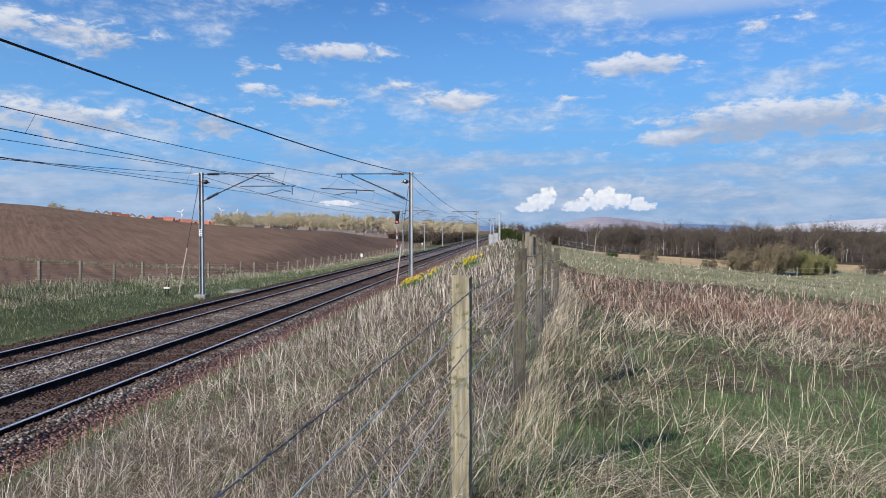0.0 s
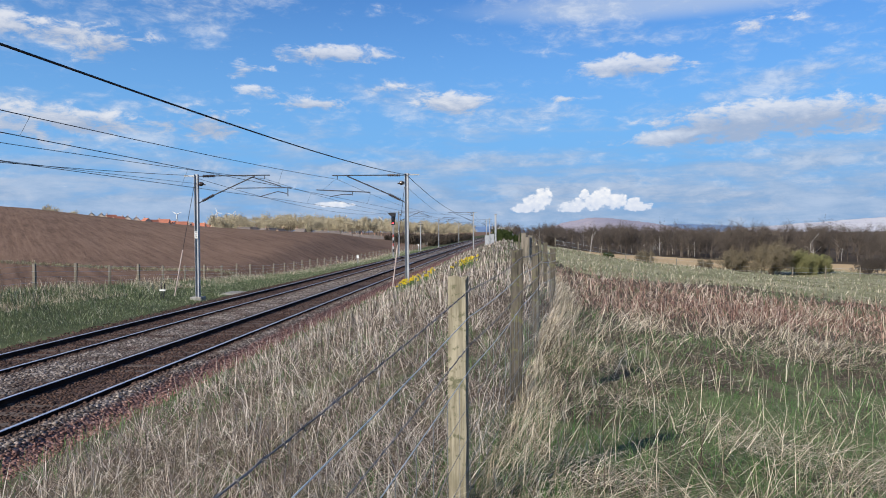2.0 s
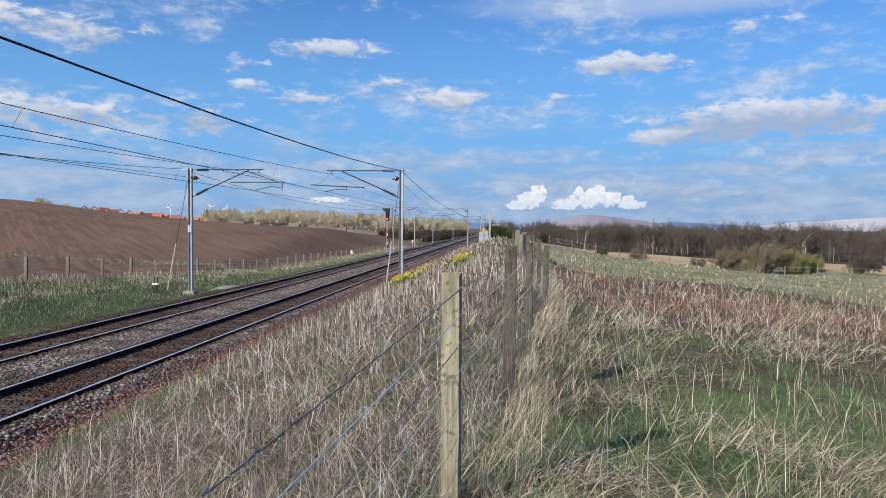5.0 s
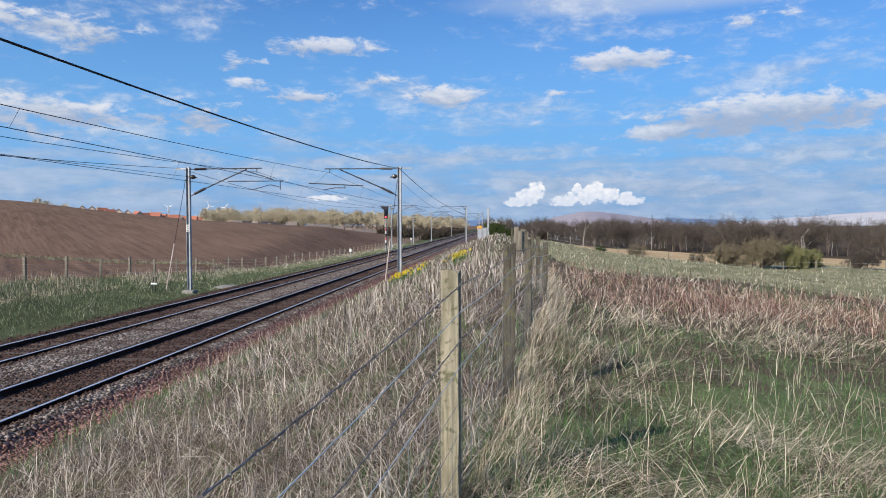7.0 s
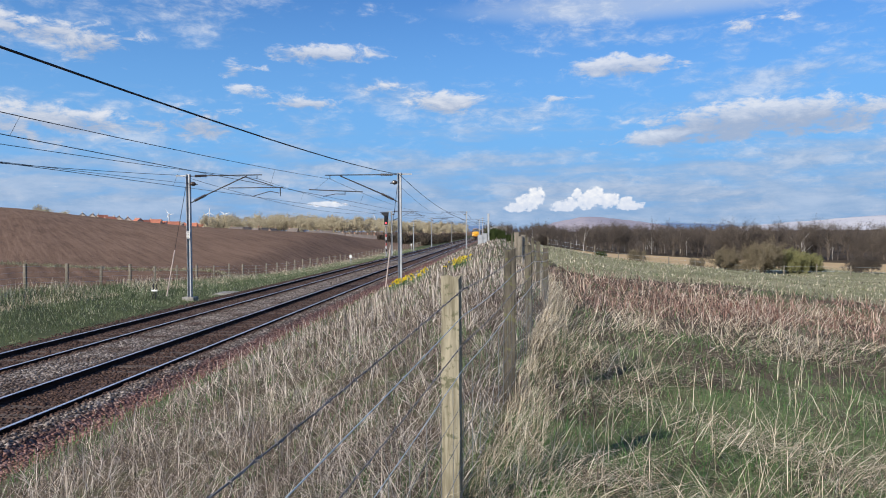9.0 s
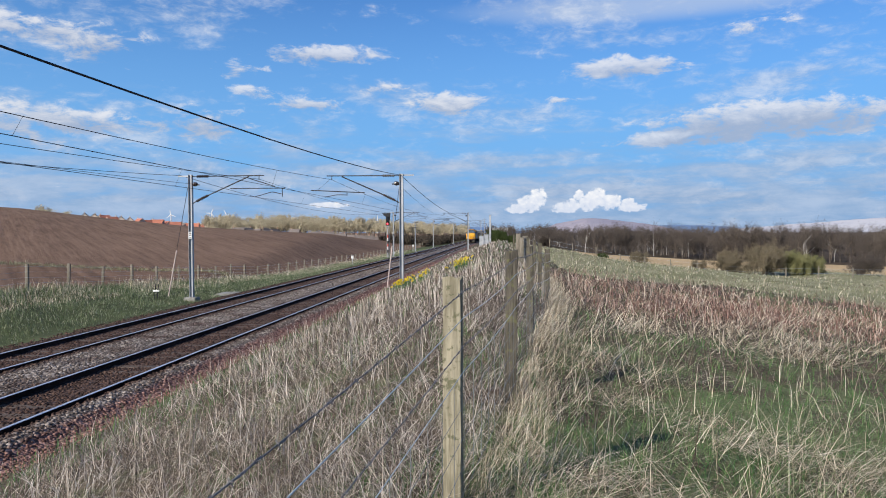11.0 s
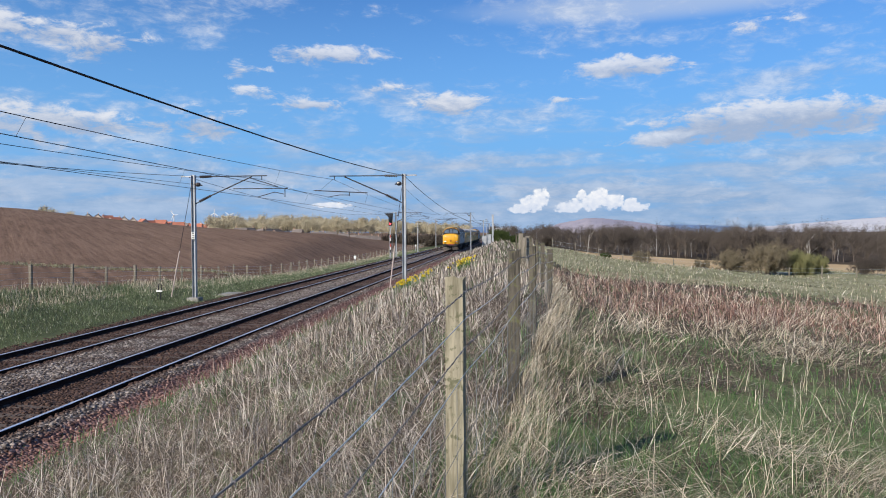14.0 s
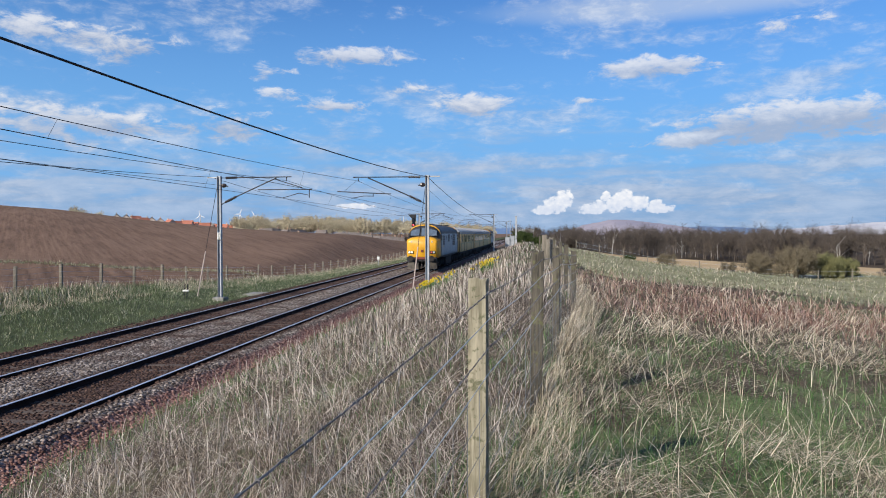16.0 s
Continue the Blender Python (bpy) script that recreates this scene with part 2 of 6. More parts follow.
M["railhead"] = worn("polished rail head", (0.8, 0.8, 0.82), (0.62, 0.62, 0.64), 0.38, 0.7, 2.0, 30.0, 0.05)
M["sleeper"] = worn("stained concrete", (0.11, 0.083, 0.066), (0.055, 0.037, 0.029), 0.9)
M["galv"] = worn("galvanised steel", (0.42, 0.43, 0.44), (0.3, 0.31, 0.32), 0.55, 0.35, 1.5, 30.0, 0.1)
M["dark"] = worn("dark weathered steel", (0.06, 0.06, 0.065), (0.03, 0.03, 0.032), 0.6, 0.3)
M["wire"] = worn("tarnished copper wire", (0.03, 0.03, 0.035), (0.02, 0.02, 0.022), 0.6, 0.5)
def post_material(name, pale, dark, lichen, amount):
    """Grey sawn wood with drawn-out grain, checks and crusts of lichen."""
    m, t, b = material(name, 0.92, 0, 0.2)
    p = place(t)
    drawn = add(t, "ShaderNodeMapping", Vector=p, Scale=(1, 1, 0.07)).outputs[0]
    grain = add(t, "ShaderNodeTexNoise", Vector=drawn, Scale=55.0, Detail=5.0, Roughness=0.65).outputs[0]
    stain = add(t, "ShaderNodeTexNoise", Vector=p, Scale=4.0, Detail=4.0).outputs[0]
    crust = add(t, "ShaderNodeTexNoise", Vector=p, Scale=26.0, Detail=6.0, Roughness=0.7).outputs[0]
    f = maths(t, "ADD", maths(t, "MULTIPLY", grain, 0.65), maths(t, "MULTIPLY", stain, 0.35))
    c = mixed(t, step(t, f, 0.38, 0.62), dark, pale)
    grown = maths(t, "ADD", crust, maths(t, "MULTIPLY", maths(t, "SUBTRACT", stain, 0.5), 0.9))
    c = mixed(t, maths(t, "MULTIPLY", step(t, grown, 0.62 - amount, 0.7 - amount), 0.85), c, lichen)
    t.links.new(c, b.inputs["Base Color"])
    h = maths(t, "ADD", grain, maths(t, "MULTIPLY", crust, 0.4))
    bump = add(t, "ShaderNodeBump", Strength=0.8, Distance=0.005, Height=h)
    t.links.new(bump.outputs[0], b.inputs["Normal"])
    return m


M["wood"] = post_material("weathered post wood", (0.325, 0.288, 0.205), (0.17, 0.15, 0.1), (0.1, 0.1, 0.055), 0.03)
M["oldwood"] = worn("grey old post wood", (0.25, 0.215, 0.17), (0.1, 0.092, 0.07), 0.95, 0, 5.0, 60.0, 0.6, 0.2, (1, 1, 0.12))
M["fencewire"] = worn("zinc fence wire", (0.5, 0.56, 0.6), (0.34, 0.39, 0.43), 0.5, 0.2, 6.0, 60.0, 0)
M["netwire"] = worn("dull netting wire", (0.22, 0.24, 0.25), (0.12, 0.13, 0.135), 0.6, 0.2, 6.0, 60.0, 0)
M["barbed"] = worn("rusty barbed wire", (0.25, 0.24, 0.235), (0.13, 0.12, 0.115), 0.75, 0.4, 6.0, 60.0, 0)
M["yellow"] = worn("yellow warning paint", (0.68, 0.34, 0.018), (0.52, 0.26, 0.02), 0.42, 0, 2.0, 30.0, 0.05, 0.4)
M["blue"] = worn("faded blue grey paint", (0.36, 0.43, 0.47), (0.27, 0.335, 0.375), 0.45, 0, 2.0, 30.0, 0.05, 0.4)
M["black"] = worn("sooty black paint", (0.022, 0.023, 0.026), (0.012, 0.012, 0.013), 0.55, 0, 2.0, 30.0, 0.1)
M["under"] = worn("grimy underframe", (0.035, 0.03, 0.027), (0.015, 0.014, 0.013), 0.85)
M["coach"] = worn("dirty yellow coach paint", (0.82, 0.53, 0.2), (0.64, 0.42, 0.18), 0.5, 0, 1.2, 20.0, 0.05, 0.4)
M["roof"] = worn("grey coach roof", (0.3, 0.31, 0.33), (0.2, 0.2, 0.21), 0.45, 0.1, 1.2, 20.0, 0.05)


# ------------------------------------------------------------------ mesh helpers
def done(name, bm, mat, parent=None, label="", smooth=False):
    me = bpy.data.meshes.new(name)
    bm.to_mesh(me)
    bm.free()
    for m_ in (mat if isinstance(mat, (list, tuple)) else [mat]):
        me.materials.append(m_)
    if smooth:
        me.shade_smooth()
    ob = new(name, me)
    if parent is not None:
        ob.parent = parent
    if label:
        ob["label"] = label
    return ob


def part(name, bm, mat, parent, label="", smooth=False):
    return done(name, bm, mat, parent, label, smooth)


def thing(name, m=None, label="", category="", group="", kind=""):
    e = new(name)
    e.empty_display_size = 0.2
    if m is not None:
        e.matrix_basis = m
    return tagged(e, label, category, group, kind)


def box(bm, c, s, bevel=0.0, m=None):
    r = bmesh.ops.create_cube(bm, size=1.0)
    vs = r["verts"]
    for v in vs:
        v.co = Vector((v.co.x * s[0], v.co.y * s[1], v.co.z * s[2]))
    if bevel:
        es = list({e for v in vs for e in v.link_edges})
        vs = list({v for f in bmesh.ops.bevel(bm, geom=es, offset=bevel, segments=1, affect="EDGES")["faces"] for v in f.verts} | {v for v in vs if v.is_valid})
    mat = Matrix.Translation(c) @ (m or Matrix())
    for v in vs:
        v.co = mat @ v.co
    return bm


def tube(bm, a, b, r, n=8, r2=None, caps=True):
    a, b = Vector(a), Vector(b)
    d = b - a
    q = d.to_track_quat("Z", "Y").to_matrix()
    r2 = r if r2 is None else r2
    rings = []
    for p, rr in ((a, r), (b, r2)):
        rings.append([bm.verts.new(p + q @ Vector((math.cos(2 * math.pi * i / n) * rr, math.sin(2 * math.pi * i / n) * rr, 0))) for i in range(n)])
    for i in range(n):
        bm.faces.new((rings[0][i], rings[0][(i + 1) % n], rings[1][(i + 1) % n], rings[1][i]))
    if caps and n > 2:
        bm.faces.new(rings[0][::-1])
        bm.faces.new(rings[1])
    return bm


def cable(bm, pts, r, n=5):
    pts = [Vector(p) for p in pts]
    old = None
    for k, p in enumerate(pts):
        d = pts[min(k + 1, len(pts) - 1)] - pts[max(k - 1, 0)]
        u = d.cross(Vector((0, 0, 1)) if abs(d.z) < 0.8 * d.length else Vector((1, 0, 0))).normalized()
        w = d.cross(u).normalized()
        ring = [bm.verts.new(p + (u * math.cos(2 * math.pi * i / n) + w * math.sin(2 * math.pi * i / n)) * r) for i in range(n)]
        if old:
            for i in range(n):
                bm.faces.new((old[i], old[(i + 1) % n], ring[(i + 1) % n], ring[i]))
        old = ring
    return bm


def extrude_profile(bm, prof, y0, y1, steps=1, mat_of=None):
    """A closed section (x, z) drawn along y."""
    rows = []
    for k in range(steps + 1):
        y = y0 + (y1 - y0) * k / steps
        rows.append([bm.verts.new((x, y, z)) for x, z in prof])
    n = len(prof)
    for a, b in zip(rows, rows[1:]):
        for i in range(n):
            f = bm.faces.new((a[i], a[(i + 1) % n], b[(i + 1) % n], b[i]))
            if mat_of:
                f.material_index = mat_of(i)
    bm.faces.new(rows[0][::-1])
    bm.faces.new(rows[-1])
    bmesh.ops.recalc_face_normals(bm, faces=bm.faces[:])
    return bm


def soft(v, lo, hi):
    u = np.clip((np.asarray(v, float) - lo) / (hi - lo), 0, 1)
    return u * u * (3 - 2 * u)


# ------------------------------------------------------------------ the land
def crest(y):
    return 1.52 + 0.33 * soft(y, 0, 12) + 0.12 * soft(y, 20, 50) - 1.4 * soft(y, 70, 150)


def lumps(x, y, s):
    return (np.sin(x * 1.3 * s + 2.1 * np.sin(y * 0.7 * s)) + np.sin(y * 1.7 * s + 1.7 * np.sin(x * 0.9 * s + 1)) + np.sin((x + y) * 2.3 * s + 1.3)) / 3


def height(x, y):
    x, y = np.asarray(x, float), np.asarray(y, float)
    far = soft(y, 220, 500)
    # trackbed and verge
    z = np.full(np.broadcast(x, y).shape, -0.135)
    z = z + 0 * x
    # ballast heaped against the outer sides of the rails
    heap = soft(x, -11.47, -11.4) * (1 - soft(x, -9.6, -9.53)) + soft(x, -7.93, -7.86) + 0.7 * (1 - soft(x, -13.15, -13.05))
    z = z + 0.075 * heap * (1 - soft(x, -7.5, -7.0)) * soft(x, -14.0, -13.7)
    # bank up to the field
    c = crest(y)
    u = np.clip((x + 6.9) / 6.5, 0, 1)
    bank = -0.24 + (c + 0.24) * (0.75 * u + 0.25 * u * u * (3 - 2 * u))
    fall = np.maximum(x - 0.3, 0)
    drop = 6.2 * (1 - np.exp(-fall * 0.125 / 6.2))
    field = c - drop - 1.2 * soft(y, 110, 170) * soft(x, 0, 30)
    field = field - 0.75 * soft(y, 42, 72) * soft(x, 5, 14) * (1 - soft(x, 22, 34)) * (1 - soft(y, 80, 150))
    right = np.where(x < -0.4, bank, field)
    right = right + 0.05 * lumps(x, y, 0.9) * soft(x, -6.5, -5) + 0.14 * lumps(x, y, 0.17) * soft(x, 2, 10)
    z = np.where(x > -6.9, right, z)
    shoulder = soft(x, -7.55, -6.95)
    z = np.where((x <= -6.9) & (x > -7.6), np.maximum(z, -0.135) * (1 - shoulder) - 0.24 * shoulder, z)
    # verge left of the line
    v = np.clip((-14.0 - x) / 7.5, 0, 1)
    rim = np.interp(y, [-40, 22, 30, 45, 64, 110, 200], [1.0, 1.0, 0.85, 0.05, -0.75, -1.0, -0.6])
    verge = -0.135 - 0.2 * soft(v, 0, 0.12) + rim * v + 0.05 * lumps(x, y, 0.8) * soft(v, 0.1, 0.3)
    z = np.where(x < -14.0, verge, z)
    # ploughed hill beyond the fence
    d = np.maximum(y, 40.0)
    s = np.clip(-x / d, 0, 1.1)
    rise = np.interp(s, [0, 0.06, 0.12, 0.2, 0.3, 0.45, 0.58, 0.72, 1.1], [-1.6, -1.55, -1.4, -0.85, 0.0, 1.5, 3.4, 6.0, 10.0])
    up = np.clip((y - 50) / 105, 0, 1)
    up = 0.6 * up + 0.4 * up * up * (3 - 2 * up)
    low = 0.3 + np.interp(y, [30, 60, 130, 200], [0.0, -0.8, -1.5, -1.5]) * (1 - soft(-x, 28, 50))
    hill = low + (rise + 3.12 - low) * up - (rise + 3.5) * soft(y, 160, 330)
    hill = hill + 0.25 * lumps(x, y, 0.045) * up
    w = soft(-21.6 - x, 0, 2.5 + 0.16 * np.maximum(0, y - 50))
    z = np.where(x < -21.6, verge * (1 - w) + hill * w, z)
    near = np.where(x < -21.6, 0, 1.0)
    z = z * (1 - far * near) + (-0.3 + np.where(x > 0, -4.2 * soft(x, 0, 60), 0)) * far * near
    return z


def axis(knots):
    vals = [knots[0][0]]
    for (a, s0), (b, s1) in zip(knots, knots[1:]):
        n = max(1, int(round(abs(b - a) / ((s0 + s1) / 2))))
        w = np.linspace(0, 1, n + 1)[1:]
        if s1 > 2.5 * s0 or s0 > 2.5 * s1:
            k = math.log(s1 / s0)
            w = (np.exp(k * w) - 1) / (math.exp(k) - 1)
        vals += list(a + (b - a) * w)
    return np.array(vals)


def make_land():
    xs = axis([(-4500, 400), (-300, 12), (-60, 2.0), (-21.6, 0.8), (-14.0, 0.3), (-13.2, 0.1), (-13.0, 0.1), (-11.5, 0.1), (-11.35, 0.1), (-9.6, 0.1), (-9.5, 0.1), (-7.95, 0.1), (-7.6, 0.12), (-6.9, 0.2), (-0.4, 0.32), (10, 0.5), (60, 3), (300, 14), (4500, 400)])
    ys = axis([(-1500, 200), (-40, 5), (-6, 0.6), (40, 0.7), (110, 2.5), (400, 10), (4800, 350)])
    X, Y = np.meshgrid(xs, ys)
    Z = height(X, Y)
    nx, ny = len(xs), len(ys)
    xm = (xs[:-1] + xs[1:]) / 2
    which = np.where(xm < -21.6, 2, np.where((xm > -14.0) & (xm < -6.9), 1, 0))
    co = np.stack([X, Y, Z], -1).reshape(-1, 3)
    j, i = np.meshgrid(np.arange(ny - 1), np.arange(nx - 1), indexing="ij")
    quads = np.stack([j * nx + i, j * nx + i + 1, (j + 1) * nx + i + 1, (j + 1) * nx + i], -1)
    labels = ("rough pasture turf with straw and green patches", "rust-stained stone ballast bed of the railway", "brown freshly ploughed field on a low hill")
    for k, (name, mat) in enumerate((("ground", "turf"), ("trackbed", "ballast"), ("ploughed_field", "soil"))):
        q = quads[:, which == k].reshape(-1, 4)
        if k == 0:
            cx, cy = X.reshape(-1)[q].mean(1), Y.reshape(-1)[q].mean(1)
            floor_y = np.maximum(np.where(cx > 12, 200 - 0.25 * np.maximum(0, cx - 40), 170 + (12 - cx) * 3), 124)
            tan = (cx > 9) & (cy > 84 - 0.4 * (cx - 9))
        used, inv = np.unique(q, return_inverse=True)
        me = bpy.data.meshes.new(name)
        me.from_pydata(co[used].tolist(), [], inv.reshape(-1, 4).tolist())
        me.materials.append(M[mat])
        if k == 0:
            me.materials.append(M["reedbed"])
            me.materials.append(M["litter"])
            me.materials.append(M["vergeturf"])
            me.materials.append(M["fieldturf"])
            sward = (cx > 2.5) & (cy > 25 + 3 * lumps(cx, cy, 0.3)) & ~tan
            me.polygons.foreach_set("material_index", np.where(cx < -14, 3, np.where((cy > floor_y) & (cx > -2), 2, np.where(sward, 4, tan.astype(np.int32)))))
        me.shade_smooth()
        tagged(new(name, me), labels[k], "ground", kind="structure")


make_land()

# ------------------------------------------------------------------ railway
TRACKS = (-12.24, -8.72)


def make_track(cx, label):
    track = thing("railway_track", pose(cx, 0, 0), label, "railway track", kind="structure")
    prof = [(-0.07, -0.16), (0.07, -0.16), (0.07, -0.145), (0.012, -0.115), (0.012, -0.045), (0.036, -0.03), (0.036, -0.006), (0.026, 0.0), (-0.026, 0.0), (-0.036, -0.006), (-0.036, -0.03), (-0.012, -0.045), (-0.012, -0.115), (-0.07, -0.145)]
    for side in (-0.7525, 0.7525):
        bm = extrude_profile(bmesh.new(), [(x + side, z) for x, z in prof], -60, 700, 12, lambda i: 1 if i in (6, 7, 8) else 0)
        part("rail", bm, [M["rail"], M["railhead"]], track, "rusty rail with a polished head")
    bm = box(bmesh.new(), (0, 0, 0), (2.5, 0.26, 0.2), 0.02)
    for side in (-0.7525, 0.7525):
        for k in (-0.1, 0.1):
            box(bm, (side + k, 0, 0.1), (0.09, 0.1, 0.04), 0.01)
    first = part("sleeper", bm, M["sleeper"], track)
    first.location = (0, 2.0, -0.228)
    for k in range(1, 150):
        o = new("sleeper", first.data)
        o.parent = track
        o.location = (random.uniform(-0.02, 0.02), 2.0 + k * 0.65, -0.228 + random.uniform(-0.015, 0.004))
    return track


for _cx in TRACKS:
    make_track(_cx, "plain rail track on stained concrete sleepers")


def ball(bm, c, r, seg=10, scale=(1, 1, 1)):
    vs = bmesh.ops.create_uvsphere(bm, u_segments=seg, v_segments=max(5, seg // 2 + 1), radius=r)["verts"]
    for v in vs:
        v.co = Vector((v.co.x * scale[0], v.co.y * scale[1], v.co.z * scale[2])) + Vector(c)
    return bm


def insulator(bm, a, b, r):
    a, b = Vector(a), Vector(b)
    n = 7
    for k in range(n):
        p, q = a.lerp(b, k / n), a.lerp(b, (k + 0.55) / n)
        tube(bm, p, q, r, 8, r * 0.8)
    return tube(bm, a, b, r * 0.5, 6)


def make_mast(x, y, top, s, arm=True):
    z0 = float(height(x, y)) - 0.1
    m = thing("catenary_mast", pose(x, y, z0), "galvanised steel catenary mast with a cantilever arm over the track", "mast", "catenary masts")
    h = top - z0
    bm = bmesh.new()
    box(bm, (-0.085, 0, h / 2), (0.014, 0.19, h))
    box(bm, (0.085, 0, h / 2), (0.014, 0.19, h))
    box(bm, (0, 0, h / 2), (0.156, 0.014, h))
    part("column", bm, M["galv"], m)
    part("foundation", box(bmesh.new(), (0, 0, 0.1), (0.6, 0.6, 0.35), 0.03), M["concrete"], m, "weathered concrete foundation")
    q = lambda px, pz: (s * px, 0, pz - z0)
    bm = bmesh.new()
    tube(bm, q(0.1, 5.88), q(0.35, 5.88), 0.02)
    tube(bm, q(0.95, 5.89), q(3.7, 5.9), 0.026)
    part("top_tube", bm, M["dark"], m)
    part("insulator", insulator(bmesh.new(), q(0.35, 5.88), q(0.95, 5.89), 0.07), M["porcelain"], m, "brown ribbed insulator")
    part("insulator", insulator(bmesh.new(), q(0.32, 4.68), q(0.9, 4.96), 0.075), M["porcelain"], m, "brown ribbed insulator")
    bm = bmesh.new()
    tube(bm, q(0.1, 4.56), q(0.32, 4.68), 0.024)
    tube(bm, q(0.9, 4.96), q(2.95, 5.86), 0.03)
    part("strut", bm, M["dark"], m)
    bm = bmesh.new()
    if s > 0:
        tube(bm, q(2.85, 5.8), q(4.25, 5.36), 0.02)
        tube(bm, q(2.0, 5.28), q(4.75, 5.28), 0.022)
        tube(bm, q(4.6, 5.28), q(4.6, 4.86), 0.022)
        tube(bm, q(4.55, 5.0), q(4.1, 5.1), 0.018)
        tube(bm, q(4.1, 5.1), q(3.25, 4.87), 0.018)
    else:
        tube(bm, q(4.5, 5.2), q(1.8, 5.06), 0.024)
        tube(bm, q(2.7, 5.08), q(2.7, 4.92), 0.018)
        tube(bm, q(2.7, 4.96), q(3.2, 4.97), 0.018)
        tube(bm, q(3.2, 4.97), q(3.8, 4.86), 0.018)
        tube(bm, q(4.2, 5.18), q(3.55, 5.72), 0.006, 5)
    tube(bm, q(3.45, 5.9), q(3.45, 5.7), 0.02)
    part("registration_arm", bm, M["dark"], m)
    bm = ball(bmesh.new(), (s * 0.24, -0.02, 5.5 - z0), 0.12, 10, (1.2, 1, 0.9))
    tube(bm, q(0.05, 5.5), q(0.45, 5.47), 0.03)
    part("wire_bell", bm, M["porcelain"], m, "dark round wire insulator")
    bm = box(bmesh.new(), (-s * 0.35, 0, 5.9 - z0), (0.55, 0.06, 0.06))
    part("stub_arm", bm, M["galv"], m)
    return m, z0


def make_masts():
    for x, y, s in ((-15.2, 33.3, 1), (-4.87, 34.0, -1), (-15.2, 98.0, 1), (-4.9, 103.0, -1), (-15.2, 156.0, 1), (-4.9, 168.0, -1), (-15.2, 222.0, 1), (-4.9, 235.0, -1)):
        m, z0 = make_mast(x, y, 5.97, s)
        if y < 110 and s > 0:
            bm = box(bmesh.new(), (0, -0.112, 3.0 - z0), (0.17, 0.008, 0.34), 0.002)
            plate = part("number_plate", bm, M["white"], m, "white plate with dark bars")
            for k in (-0.1, 0.0, 0.1):
                part("bar", box(bmesh.new(), (0, -0.118, 3.0 - z0 + k), (0.1, 0.004, 0.045)), M["dark"], plate)
        if y < 40:
            foot = (-1.2, 0, 0.3) if s > 0 else (-0.72, 0, 0.1)
            top = (-0.13, 0, 5.4 - z0) if s > 0 else (-0.11, 0, 5.3 - z0)
            mid = [top[i] * 0.42 + foot[i] * 0.58 for i in range(3)]
            part("guy_wire", tube(bmesh.new(), top, mid, 0.012, 6), M["wire"], m)
            part("guy_sleeve", tube(bmesh.new(), mid, foot, 0.03, 8), M["sleeve"], m, "faded pinkish guard sleeve")


M["concrete"] = worn("weathered concrete", (0.3, 0.29, 0.265), (0.18, 0.17, 0.15), 0.9)
M["porcelain"] = worn("brown porcelain", (0.05, 0.034, 0.03), (0.025, 0.02, 0.018), 0.35, 0, 4, 30, 0, 0.5)
M["white"] = worn("dirty white paint", (0.75, 0.75, 0.72), (0.5, 0.5, 0.47), 0.6)
M["sleeve"] = worn("faded plastic sleeve", (0.55, 0.45, 0.4), (0.4, 0.32, 0.28), 0.6)
make_masts()


def span(a, b, sag, r, n=24):
    a, b = Vector(a), Vector(b)
    pts = []
    for k in range(n + 1):
        u = k / n
        p = a.lerp(b, u)
        p.z -= sag * 4 * u * (1 - u)
        pts.append(p)
    return pts


def make_wires():
    # supports along each line
    for xs, ys, group in (((-12.0, -11.75), (-33.0, 33.3, 98.0, 156.0, 222.0, 290.0), "far"), ((-8.55, -8.35), (-33.0, 34.0, 103.0, 168.0, 235.0, 300.0), "near")):
        line = thing("overhead_line", None, "dark copper contact wire hung from a sagging catenary wire", "overhead line", "overhead lines")
        cat, con, drop = bmesh.new(), bmesh.new(), bmesh.new()
        for y0, y1 in zip(ys, ys[1:]):
            up = span((xs[1], y0, 5.72), (xs[1], y1, 5.72), 0.62, 0.008)
            lo = span((xs[0], y0, 4.86), (xs[0], y1, 4.86), 0.03, 0.008)
            cable(cat, up, 0.0085)
            cable(con, lo, 0.0085)
            for k in (3, 8, 12, 16, 21):
                tube(drop, up[k], lo[k], 0.004, 4, caps=False)
        part("catenary_wire", cat, M["wire"], line)
        part("contact_wire", con, M["wire"], line)
        part("dropper_wires", drop, M["wire"], line, "thin vertical dropper wires")["kind"] = "stuff"
    for x, z, ys, r in ((-4.88, 5.9, (-33.0, 34.0, 103.0, 168.0, 235.0), 0.014), (-15.65, 5.93, (-33.0, 33.3, 98.0, 156.0, 222.0), 0.011)):
        bm = bmesh.new()
        for y0, y1 in zip(ys, ys[1:]):
            cable(bm, span((x, y0, z), (x, y1, z), 0.98, r), r, 6)
        tagged(done("return_conductor", bm, M["wire"]), "thick dark return conductor slung from mast to mast", "cable", "return conductors")
    bm = cable(bmesh.new(), span((-5.0, 34.0, 5.45), (-8.4, 103.0, 5.6), 0.5, 0.008), 0.008)
    tagged(done("feeder_wire", bm, M["wire"]), "thin dark feeder wire between two masts", "cable")
    bm = cable(bmesh.new(), span((-15.0, 33.3, 5.5), (-12.2, -33.0, 5.2), 0.35, 0.008), 0.008)
    tagged(done("feeder_wire", bm, M["wire"]), "thin dark feeder wire between two masts", "cable")


make_wires()


